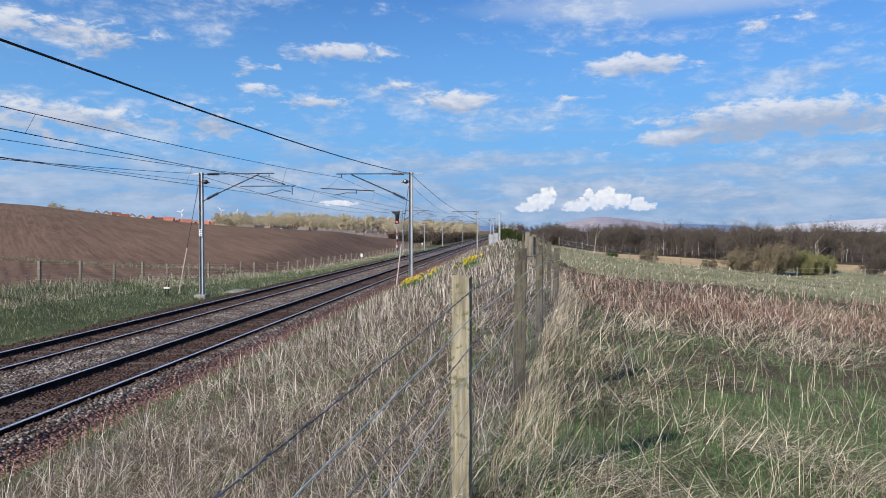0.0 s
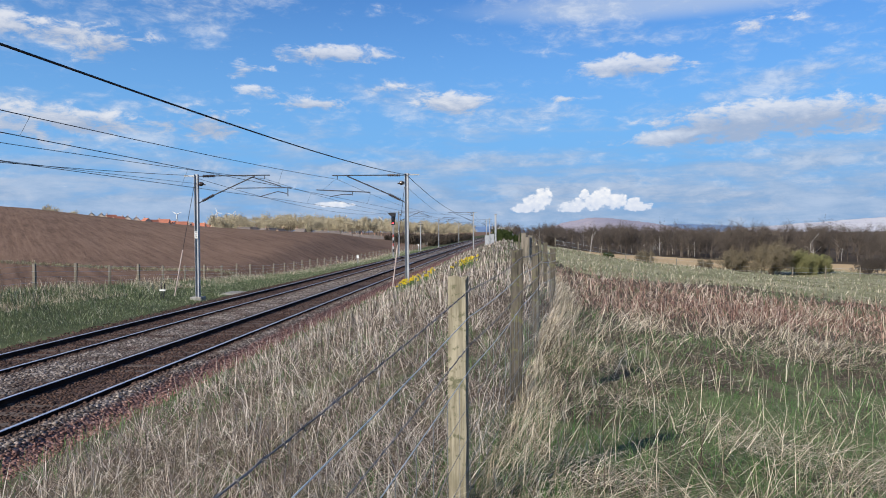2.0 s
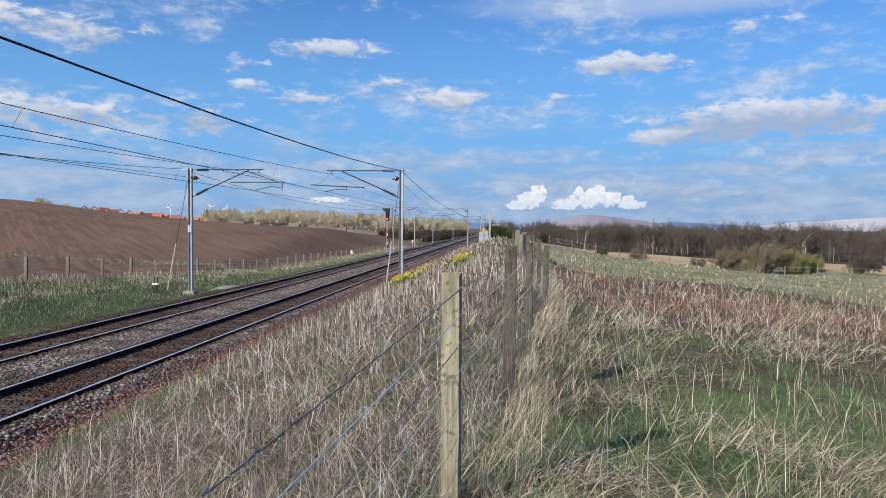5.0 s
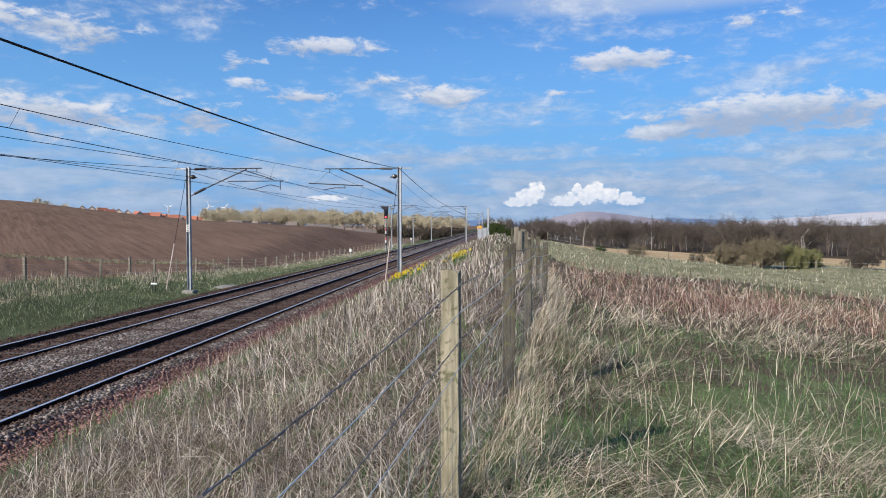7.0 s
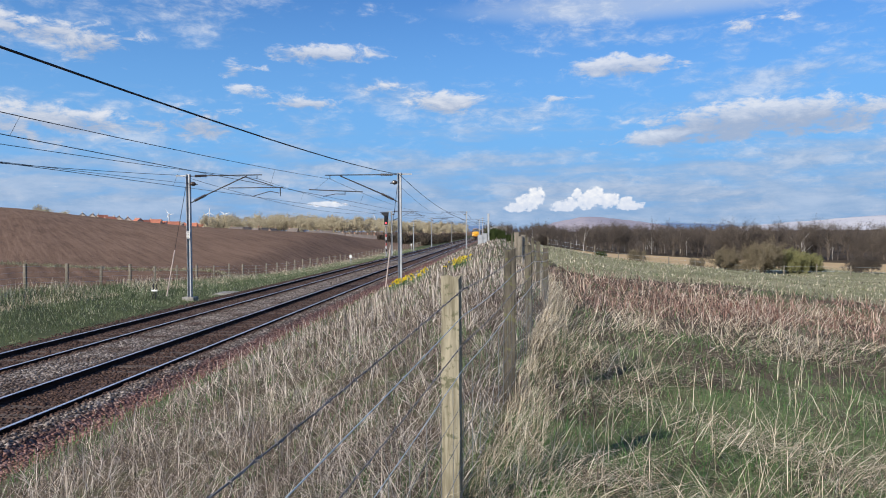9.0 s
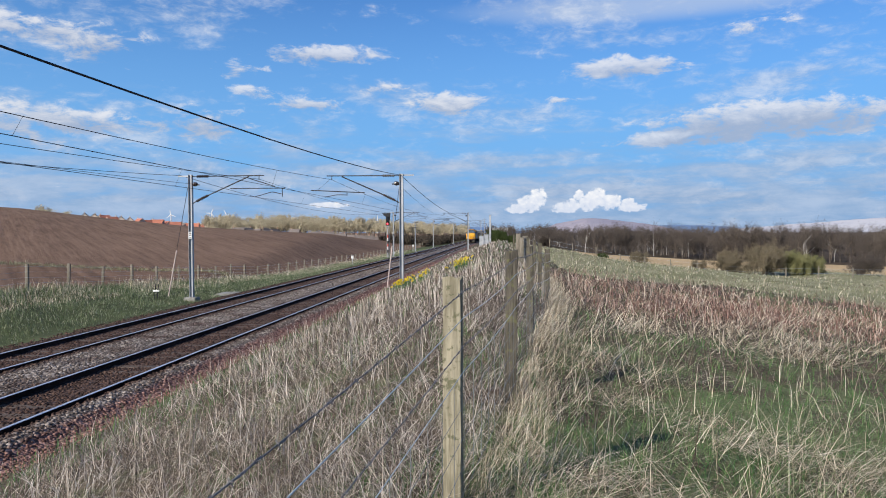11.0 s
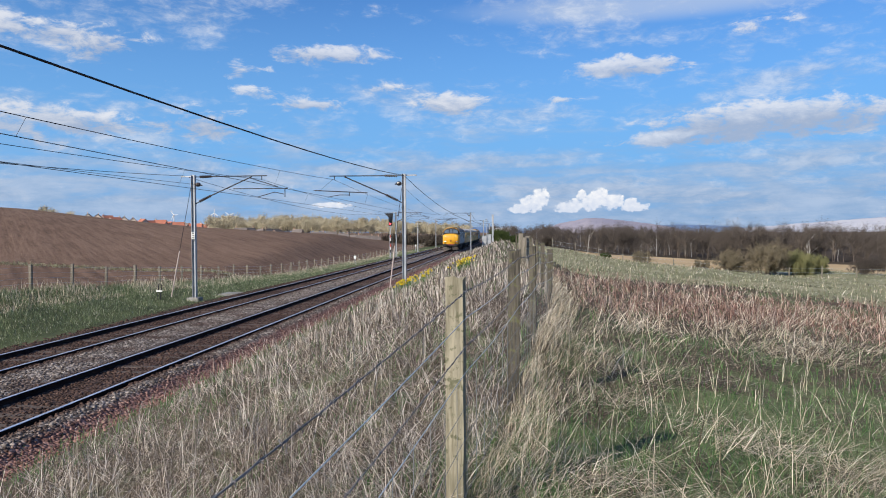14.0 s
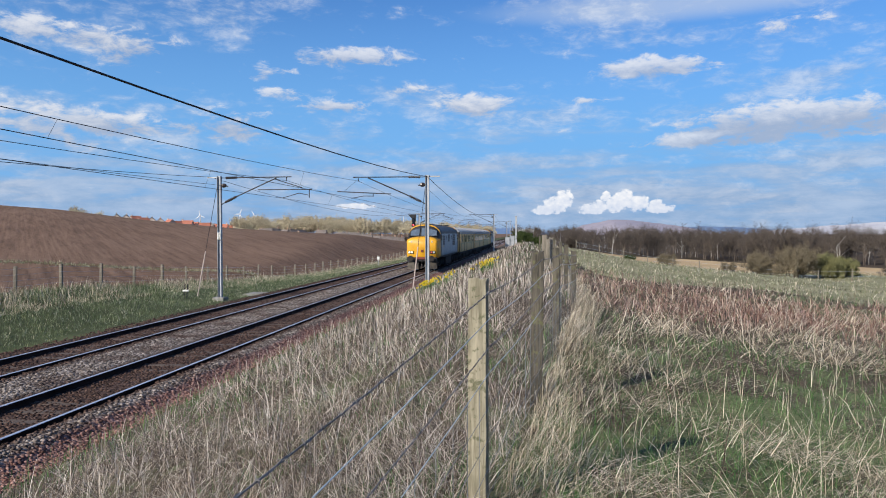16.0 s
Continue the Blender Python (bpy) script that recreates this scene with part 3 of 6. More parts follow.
def make_signal():
    x, y = -16.0, 98.0
    z0 = float(height(x, y)) - 0.1
    s = thing("railway_signal", pose(x, y, z0), "black colour light signal showing red on a banded post", "signal")
    h = 5.75 - z0
    part("post", tube(bmesh.new(), (0, 0, 0), (0, 0, h - 1.6), 0.075, 10), M["galv"], s)
    for k in range(6):
        part("band", tube(bmesh.new(), (0, 0, 0.9 + 0.42 * k), (0, 0, 1.3 + 0.42 * k), 0.09, 10), M[("black", "white", "red")[k % 3]], s)
    part("head", box(bmesh.new(), (0, 0, h - 1.05), (0.5, 0.25, 1.3), 0.06), M["black"], s)
    bm = bmesh.new()
    vs = [bm.verts.new(p) for p in ((-0.85, -0.05, h + 0.05), (0.4, -0.05, h + 0.05), (0.3, -0.05, h - 1.0), (-0.85, 0.03, h + 0.05), (0.4, 0.03, h + 0.05), (0.3, 0.03, h - 1.0))]
    for f in ((0, 1, 2), (5, 4, 3), (0, 3, 4, 1), (1, 4, 5, 2), (2, 5, 3, 0)):
        bm.faces.new([vs[i] for i in f])
    bmesh.ops.recalc_face_normals(bm, faces=bm.faces[:])
    part("route_board", bm, M["black"], s)
    for k in range(3):
        zc = h - 0.62 - 0.42 * k
        bm = bmesh.new()
        tube(bm, (0, -0.13, zc), (0, -0.32, zc), 0.14, 12, caps=False)
        part("hood", bm, M["black"], s)
        part("lens", tube(bmesh.new(), (0, -0.126, zc), (0, -0.14, zc), 0.11, 12), M["redlight" if k == 2 else "glass"], s, "lit red lens" if k == 2 else "")
    part("platform", box(bmesh.new(), (0, -0.1, h - 1.8), (0.9, 0.6, 0.05)), M["galv"], s)
    bm = bmesh.new()
    for dx in (-0.2, 0.2):
        tube(bm, (dx, 0.3, 0), (dx, 0.3, h - 1.8), 0.02, 6)
    for k in range(12):
        tube(bm, (-0.2, 0.3, 0.3 + k * 0.3), (0.2, 0.3, 0.3 + k * 0.3), 0.012, 5)
    part("ladder", bm, M["galv"], s)


def emitter(name, col, strength):
    m = bpy.data.materials.new(name)
    t = nodes_of(m)
    e = add(t, "ShaderNodeEmission", Color=(*col, 1), Strength=strength)
    t.links.new(e.outputs[0], add(t, "ShaderNodeOutputMaterial").inputs[0])
    return m


M["red"] = worn("faded red paint", (0.5, 0.08, 0.06), (0.36, 0.07, 0.05), 0.6)
M["redlight"] = emitter("red signal light", (1.0, 0.06, 0.08), 4.0)
M["lamp"] = emitter("warm headlamp", (1.0, 0.87, 0.6), 2.2)
M["glass"] = worn("dark cab glass", (0.03, 0.04, 0.05), (0.02, 0.027, 0.035), 0.08, 0, 2, 30, 0, 0.8)
make_signal()


def make_lineside():
    def cabinet(x, y, w, h):
        z0 = float(height(x, y)) - 0.05
        c = thing("equipment_cabinet", pose(x, y, z0), "light grey steel lineside equipment cabinet", "cabinet", "lineside cabinets")
        part("body", box(bmesh.new(), (0, 0, h / 2), (w, 0.6, h), 0.02), M["galv"], c)
        part("roof", box(bmesh.new(), (0, 0, h + 0.03), (w + 0.1, 0.7, 0.06), 0.01), M["galv"], c)
        part("plinth", box(bmesh.new(), (0, 0, 0.0), (w + 0.1, 0.7, 0.2)), M["concrete"], c)
        for dx in (-w / 4, w / 4):
            d = part("door", box(bmesh.new(), (dx, -0.31, h / 2 + 0.05), (w / 2 - 0.04, 0.03, h - 0.25), 0.006), M["galv"], c)
            part("handle", box(bmesh.new(), (dx + 0.1, -0.335, h / 2), (0.03, 0.03, 0.14)), M["dark"], d)
    cabinet(-4.4, 156.0, 0.95, 2.2)
    cabinet(-3.3, 156.4, 0.9, 2.35)
    cabinet(-5.0, 178.0, 0.9, 1.8)
    # tall pale steel mast and the pole with cross arms
    z0 = float(height(-3.0, 187)) - 0.1
    t = thing("radio_mast", pose(-3.0, 187, z0), "pale grey square steel lineside mast", "mast")
    part("column", box(bmesh.new(), (0, 0, 3.7), (0.5, 0.5, 7.4), 0.03), M["galv"], t)
    part("cap", box(bmesh.new(), (0, 0, 7.45), (0.75, 0.7, 0.1), 0.02), M["galv"], t)
    for x, y, top in ((-4.2, 172.0, 6.4), (-3.6, 215.0, 6.2), (-15.8, 128.0, 5.2)):
        z0 = float(height(x, y)) - 0.1
        p = thing("line_pole", pose(x, y, z0), "slender grey pole with short cross arms", "pole", "line poles")
        h = top - z0
        part("shaft", tube(bmesh.new(), (0, 0, 0), (0, 0, h), 0.1, 8, 0.07), M["galv"], p)
        for k in range(3):
            part("cross_arm", box(bmesh.new(), (0, -0.08, h - 0.35 - 0.45 * k), (1.0, 0.07, 0.07)), M["dark"], p)
    # white marker posts and a cover slab
    for x, y, h in ((-17.0, 79.0, 1.15), (-17.3, 112.0, 0.8), (-16.6, 131.0, 1.5)):
        z0 = float(height(x, y)) - 0.05
        p = thing("marker_post", pose(x, y, z0), "small white lineside marker plate on a post", "marker post", "marker posts")
        part("post", box(bmesh.new(), (0, 0, h / 2), (0.07, 0.07, h), 0.005), M["galv"], p)
        part("plate", box(bmesh.new(), (0, -0.045, h - 0.2), (0.28, 0.02, 0.34), 0.005), M["white"], p)
    z0 = float(height(-14.9, 37.3))
    s = thing("cable_pit", pose(-14.9, 37.3, z0), "pale flat cover slab set in the verge", "cable pit")
    part("frame", box(bmesh.new(), (0, 0, 0.02), (1.1, 1.5, 0.1), 0.01), M["concrete"], s)
    part("cover", box(bmesh.new(), (0, 0, 0.09), (0.9, 1.3, 0.04), 0.01), M["concrete"], s)
    z0 = float(height(-16.6, 32.4))
    s = thing("stake_marker", pose(-16.6, 32.4, z0), "two short dark stakes tied with a white band", "stake")
    for dx in (-0.06, 0.08):
        part("stake", tube(bmesh.new(), (dx, 0, -0.05), (dx + 0.07, 0, 0.75), 0.022, 6), M["black"], s)
    part("band", box(bmesh.new(), (0.05, -0.03, 0.42), (0.3, 0.02, 0.08)), M["white"], s)


make_lineside()

# ------------------------------------------------------------------ fences
FENCE = [(-0.82, -0.6), (-0.25, 3.6), (0.07, 6.0), (0.37, 9.0), (0.76, 12.0), (0.84, 15.5), (0.88, 19.0), (0.84, 23.0), (0.74, 28.0), (0.7, 33.0), (0.66, 38.0)]
FENCE_TOP = [2.62, 2.885, 2.965, 2.93, 2.82, 2.87, 2.9, 2.95, 3.02, 3.0, 2.98]


def split_post(w, h, seed, slant=0.02):
    """A rough sawn post with uneven faces, checks and a worn top."""
    rng = random.Random(seed)
    bm = bmesh.new()
    rows = []
    n = 7
    for k in range(n + 1):
        z = h * k / n
        ring = []
        for cx, cy in ((-1, -1), (0, -1), (1, -1), (1, 0), (1, 1), (0, 1), (-1, 1), (-1, 0)):
            e = 0.93 if cx and cy else 1.0
            top = rng.uniform(-1, 1) * 0.012 if k == n else 0
            ring.append(bm.verts.new((cx * w / 2 * e + rng.uniform(-1, 1) * 0.0025 + slant * z * 0.3, cy * w / 2 * e + rng.uniform(-1, 1) * 0.0025, z + top)))
        rows.append(ring)
    for a, b in zip(rows, rows[1:]):
        for i in range(8):
            bm.faces.new((a[i], a[(i + 1) % 8], b[(i + 1) % 8], b[i]))
    mid = bm.verts.new((slant * h * 0.3, 0, h - 0.006))
    for i in range(8):
        bm.faces.new((rows[-1][i], rows[-1][(i + 1) % 8], mid))
    return bm


def along(pts, zs, s):
    """A point at the share s of each bay: bay index plus fraction."""
    i = min(int(s), len(pts) - 2)
    f = s - i
    return Vector((pts[i][0] + (pts[i + 1][0] - pts[i][0]) * f, pts[i][1] + (pts[i + 1][1] - pts[i][1]) * f, zs[i] + (zs[i + 1] - zs[i]) * f))


def make_bank_fence():
    fence = thing("stock_fence", None, "weathered wooden stock fence with netting and barbed wire", "fence")
    for k, ((x, y), zt) in enumerate(zip(FENCE, FENCE_TOP)):
        zb = float(height(x, y)) - 0.15
        o = part("post", split_post((0.098, 0.098, 0.1, 0.085)[min(k, 3)], zt - zb, 20 + k, (0.0, 0.0, 0.04, -0.03, 0.05)[k % 5]), M["wood" if k < 2 else "mosswood"], fence, "" if k < 2 else "grey lichen-covered post")
        o.location = (x, y, zb)
        o.rotation_euler = (0, 0, radians((4, -6, 3, -8, 6)[k % 5]))
    # a clump of old leaning posts at a bend
    for x, y, zt, r in ((0.62, 27.2, 3.05, 0.09), (0.9, 27.6, 2.95, 0.1), (0.75, 26.6, 2.9, 0.08), (1.05, 28.4, 2.85, 0.08)):
        zb = float(height(x, y)) - 0.1
        o = part("post", split_post(r * 2, zt - zb, int(x * 100), 0.06), M["oldwood"], fence, "old grey split post")
        o.location = (x, y, zb)
    side = Vector((0.06, -0.02, 0))
    drops = (0.065, 0.2, 0.345, 0.475)
    n_bay = len(FENCE) - 1
    for j, dz in enumerate(drops):
        bm = bmesh.new()
        pts = []
        for k in range(n_bay * 12 + 1):
            p = along(FENCE, FENCE_TOP, k / 12) + side - Vector((0, 0, dz))
            f = (k % 12) / 12
            p.z -= 0.02 * 4 * f * (1 - f)
            pts.append(p)
        barbed = j in (0, 2)
        cable(bm, pts, 0.0023 if barbed else 0.0021, 6)
        if barbed:
            # second strand winds round the first, with barbs
            rng = random.Random(j)
            tw = []
            for k in range(n_bay * 12):
                a, b = pts[k], pts[k + 1]
                for q in range(6):
                    ph = (k * 6 + q) * 1.9
                    tw.append(a.lerp(b, q / 6) + Vector((math.cos(ph), 0, math.sin(ph))) * 0.0032)
            cable(bm, tw, 0.0018, 4)
            run = 0.0
            for a, b in zip(pts, pts[1:]):
                run += (b - a).length
                while run > 0.1:
                    run -= 0.1
                    p = b + (a - b).normalized() * run
                    for _ in range(2):
                        d = Vector((rng.uniform(-1, 1), rng.uniform(-0.4, 0.4), rng.uniform(-1, 1))).normalized() * 0.011
                        tube(bm, p - d, p + d, 0.0014, 4)
                    box(bm, p, (0.006, 0.007, 0.006))
        part("barbed_wire" if barbed else "plain_wire", bm, M["barbed" if barbed else "fencewire"], fence, "dark twisted barbed wire" if barbed else "")
    for bay in range(n_bay):
        bm = bmesh.new()
        n = max(6, int(round((Vector(FENCE[bay + 1]) - Vector(FENCE[bay])).length / 0.26)))
        rows = (0.475, 0.65, 0.81, 0.96, 1.1)
        grid = [[along(FENCE, FENCE_TOP, bay + k / n) + side - Vector((0, 0, dz)) for k in range(n + 1)] for dz in rows]
        for r in grid[1:]:
            cable(bm, r, 0.0013, 4)
        for k in range(n):
            cable(bm, [r[k] for r in grid], 0.0013, 4)
        part("netting", bm, M["netwire"], fence, "grey wire stock netting")


def make_far_fences():
    far = thing("boundary_fence", None, "old wooden post and wire boundary fence beside the field", "fence")
    data = [split_post(0.13, 1.4, 60 + k, 0.03) for k in range(3)]
    posts = []
    for k, bm in enumerate(data):
        o = part("post", bm, M["oldwood"], far)
        posts.append(o)
        o.location = (-21.5, 6.2 + 3.0 * k, float(height(-21.5, 6.2 + 3.0 * k)) - 0.15)
    wires = []
    rng = random.Random(4)
    for k in range(3, 62):
        y = 6.2 + 3.0 * k
        o = new("post", posts[k % 3].data)
        o.parent = far
        o.location = (-21.5 + rng.uniform(-0.05, 0.05), y, float(height(-21.5, y)) - rng.uniform(0.1, 0.25))
        o.rotation_euler = (rng.uniform(-0.03, 0.03), rng.uniform(-0.03, 0.03), rng.uniform(0, 0.4))
    for dz in (1.1, 0.85, 0.6, 0.35):
        bm = cable(bmesh.new(), [Vector((-21.43, 3.0 * k, float(height(-21.5, 3.0 * k)) + dz)) for k in range(0, 64)], 0.004, 4)
        part("wire", bm, M["fencewire"], far)
    low = thing("field_edge_fence", None, "thin wooden post and wire fence across the far pasture", "fence")
    proto = None
    pts = []
    for k in range(34):
        x = 5.0 + 2.3 * k
        y = 72 - 0.4 * (x - 9) + 1.2 * math.sin(0.3 * k)
        z = float(height(x, y)) - 0.1
        pts.append(Vector((x, y, z + 0.85)))
        if proto is None:
            proto = part("post", split_post(0.09, 1.0, 90, 0.02), M["oldwood"], low)
            o = proto
        else:
            o = new("post", proto.data)
            o.parent = low
        o.location = (x, y, z + rng.uniform(-0.1, 0.1))
    for dz in (0.0, 0.4):
        part("wire", cable(bmesh.new(), [p - Vector((0, 0, dz)) for p in pts], 0.005, 4), M["fencewire"], low)


M["mosswood"] = post_material("lichen-covered post wood", (0.125, 0.108, 0.084), (0.045, 0.04, 0.031), (0.13, 0.13, 0.06), 0.04)
make_bank_fence()
make_far_fences()


# ------------------------------------------------------------------ the train
def loft(bm, rows, close=True):
    rings = [[bm.verts.new(p) for p in r] for r in rows]
    n = len(rings[0])
    for a, b in zip(rings, rings[1:]):
        for i in range(n if close else n - 1):
            bm.faces.new((a[i], a[(i + 1) % n], b[(i + 1) % n], b[i]))
    bm.faces.new(rings[0][::-1])
    bm.faces.new(rings[-1])
    bmesh.ops.recalc_face_normals(bm, faces=bm.faces[:])
    return bm


def section(y, w, z0, z1, crown, tuck=0.06, n=7):
    """One ring of a rail vehicle's body."""
    r = [(w / 2 - tuck, z0), (w / 2, z0 + 0.3), (w / 2, z1 - crown)]
    for k in range(1, n + 1):
        a = math.pi / 2 * k / n
        r.append((w / 2 * math.cos(a) ** 0.8 if k < n else 0.0, z1 - crown + crown * math.sin(a)))
    r += [(-x, z) for x, z in r[-2::-1]]
    return [(x, y, z) for x, z in r]


def wheelset(bm, y, r):
    for sx in (-0.75, 0.75):
        tube(bm, (sx - 0.065, y, r), (sx + 0.065, y, r), r, 20)
    tube(bm, (-0.75, y, r), (0.75, y, r), 0.08, 8)


def bogie(parent, yc, axles, r, base):
    ys = [yc + base * (k / (axles - 1) - 0.5) for k in range(axles)]
    bm = bmesh.new()
    for sx in (-1.02, 1.02):
        box(bm, (sx, yc, r + 0.12), (0.12, base + 1.3, 0.24), 0.03)
        for y in ys:
            box(bm, (sx * 1.06, y, r), (0.16, 0.34, 0.34), 0.03)
            for d in (-0.38, 0.38):
                tube(bm, (sx * 1.05, y + d, r - 0.12), (sx * 1.05, y + d, r + 0.3), 0.09, 8)
    box(bm, (0, yc, r + 0.1), (2.0, 0.5, 0.25), 0.03)
    b = part("bogie", bm, M["under"], parent, "grimy bogie frame with springs")
    for y in ys:
        w = bmesh.new()
        wheelset(w, y, r)
        part("wheelset", w, M["under"], b)


def buffers(parent, y, d):
    for sx in (-0.87, 0.87):
        bm = bmesh.new()
        tube(bm, (sx, y, 1.05), (sx, y + d * 0.42, 1.05), 0.1, 10)
        tube(bm, (sx, y + d * 0.42, 1.05), (sx, y + d * 0.46, 1.05), 0.23, 14)
        part("buffer", bm, M["under"], parent)


def windscreens(v, sgn, y):
    """Three dark panes across a cab front that leans back."""
    fr = lambda x, dz: (x, y + sgn * (0.05 + 0.42 * dz), 2.86 + 0.78 * dz)
    for x0, x1, t0, t1 in ((-1.12, -0.34, 0.62, 0.88), (-0.2, 0.2, 0.93, 0.93), (0.34, 1.12, 0.88, 0.62)):
        bm = bmesh.new()
        front = [fr(x0, 0.06), fr(x1, 0.06), fr(x1 * 0.97, t1), fr(x0 * 0.97, t0)]
        back = [(p[0], p[1] + sgn * 0.05, p[2]) for p in front]
        a = [bm.verts.new((p[0], p[1] - sgn * 0.035, p[2])) for p in front]
        b = [bm.verts.new(p) for p in back]
        bm.faces.new(a)
        bm.faces.new(b[::-1])
        for i in range(4):
            bm.faces.new((a[i], a[(i + 1) % 4], b[(i + 1) % 4], b[i]))
        bmesh.ops.recalc_face_normals(bm, faces=bm.faces[:])
        part("windscreen", bm, M["screen"], v, "pale sky-tinted windscreen pane")


def cab_end(v, sgn, y0, lit):
    """Yellow nose, cab and fittings; sgn is the way into the vehicle from the end at y0."""
    Y = lambda d: y0 + sgn * d
    rows = [section(Y(0.0), 2.34, 1.12, 2.62, 0.34), section(Y(0.1), 2.52, 1.08, 2.74, 0.36), section(Y(0.3), 2.62, 1.06, 2.82, 0.36), section(Y(1.15), 2.68, 1.05, 2.88, 0.36)]
    part("nose", loft(bmesh.new(), rows if sgn > 0 else rows[::-1]), M["yellow"], v, "bright yellow warning panel nose", True)
    rows = [section(Y(1.1), 2.66, 2.0, 2.92, 0.4), section(Y(1.3), 2.68, 1.05, 3.3, 0.62), section(Y(1.55), 2.69, 1.05, 3.72, 0.8), section(Y(1.75), 2.7, 1.05, 3.84, 0.82), section(Y(3.1), 2.7, 1.05, 3.86, 0.82)]
    part("cab", loft(bmesh.new(), rows if sgn > 0 else rows[::-1]), M["black"], v, "black painted cab")
    windscreens(v, sgn, Y(1.0))
    rows = [section(Y(1.64), 2.72, 2.86, 3.83, 0.82), section(Y(1.72), 2.725, 2.86, 3.87, 0.84)]
    part("cab_band", loft(bmesh.new(), rows if sgn > 0 else rows[::-1]), M["yellow"], v, "thin yellow band over the cab windows")
    part("arch", box(bmesh.new(), (0, Y(1.28), 2.9), (2.6, 0.5, 0.06), 0.02), M["black"], v)
    for sx in (-1, 1):
        part("side_panel", box(bmesh.new(), (sx * 1.345, Y(1.35), 1.9), (0.02, 1.0, 1.5), 0.004), M["yellow"], v, "yellow wrap-round side panel")
        part("side_window", box(bmesh.new(), (sx * 1.352, Y(2.1), 2.72), (0.03, 0.75, 0.55), 0.006), M["glass"], v)
        d = part("cab_door", box(bmesh.new(), (sx * 1.35, Y(2.78), 2.1), (0.03, 0.55, 1.85), 0.006), M["blue"], v)
        part("door_window", box(bmesh.new(), (sx * 1.368, Y(2.78), 2.7), (0.012, 0.38, 0.5), 0.003), M["glass"], d)
        part("handrail", tube(bmesh.new(), (sx * 1.4, Y(3.12), 1.3), (sx * 1.4, Y(3.12), 2.8), 0.018, 6), M["white"], v)
        bm = bmesh.new()
        box(bm, (sx * 0.92, Y(-0.03), 1.55), (0.46, 0.12, 0.24), 0.03)
        cl = part("lamp_cluster", bm, M["black"], v)
        part("marker_lamp", tube(bmesh.new(), (sx * 1.03, Y(-0.09), 1.55), (sx * 1.03, Y(-0.12), 1.55), 0.085, 12), M["lamp" if lit and sx < 0 else "lensglass"], cl, "lit warm white headlamp" if lit and sx < 0 else "")
        part("tail_lamp", tube(bmesh.new(), (sx * 0.82, Y(-0.09), 1.55), (sx * 0.82, Y(-0.12), 1.55), 0.075, 12), M["lamp" if lit and sx < 0 else "red"], cl)
        part("badge", box(bmesh.new(), (sx * 0.86, Y(0.0), 2.42), (0.13, 0.05, 0.18), 0.01), M["cream"], v, "small pale painted panel")
        part("step", box(bmesh.new(), (sx * 1.2, Y(2.78), 0.75), (0.3, 0.5, 0.05)), M["under"], v)
    part("socket_box", box(bmesh.new(), (0.02, Y(-0.02), 1.66), (0.2, 0.1, 0.2), 0.02), M["rustred"], v, "rust-red jumper socket")
    part("buffer_beam", box(bmesh.new(), (0, Y(0.12), 0.96), (2.5, 0.24, 0.36), 0.02), M["black"], v)
    part("coupling_plate", box(bmesh.new(), (0, Y(-0.02), 1.05), (1.0, 0.06, 0.18), 0.01), M["rustred"], v, "red buffer beam plate")
    bm = bmesh.new()
    for k in range(4):
        tube(bm, (0.02 * (k % 2), Y(-0.12 - 0.02 * k), 0.95 - 0.1 * k), (0.02, Y(-0.12 - 0.02 * k), 0.87 - 0.1 * k), 0.035, 6)
    for sx in (-0.45, -0.3, 0.3, 0.45):
        tube(bm, (sx, Y(-0.03), 0.95), (sx, Y(-0.08), 0.5), 0.025, 6)
    part("coupling", bm, M["under"], v, "chain coupling and brake hoses")
    buffers(v, Y(0.0), -sgn)
    bm = bmesh.new()
    for sx in (-1, 1):
        a = [bm.verts.new(p) for p in ((sx * 0.25, Y(-0.05), 0.72), (sx * 1.25, Y(0.3), 0.74), (sx * 1.25, Y(0.2), 0.16), (sx * 0.3, Y(-0.18), 0.16))]
        b = [bm.verts.new((p.co.x, p.co.y + sgn * 0.04, p.co.z)) for p in a]
        bm.faces.new(a)
        bm.faces.new(b[::-1])
        for i in range(4):
            bm.faces.new((a[i], a[(i + 1) % 4], b[(i + 1) % 4], b[i]))
    bmesh.ops.recalc_face_normals(bm, faces=bm.faces[:])
    part("snowplough", bm, M["plough"], v, "grimy pale miniature snowplough")


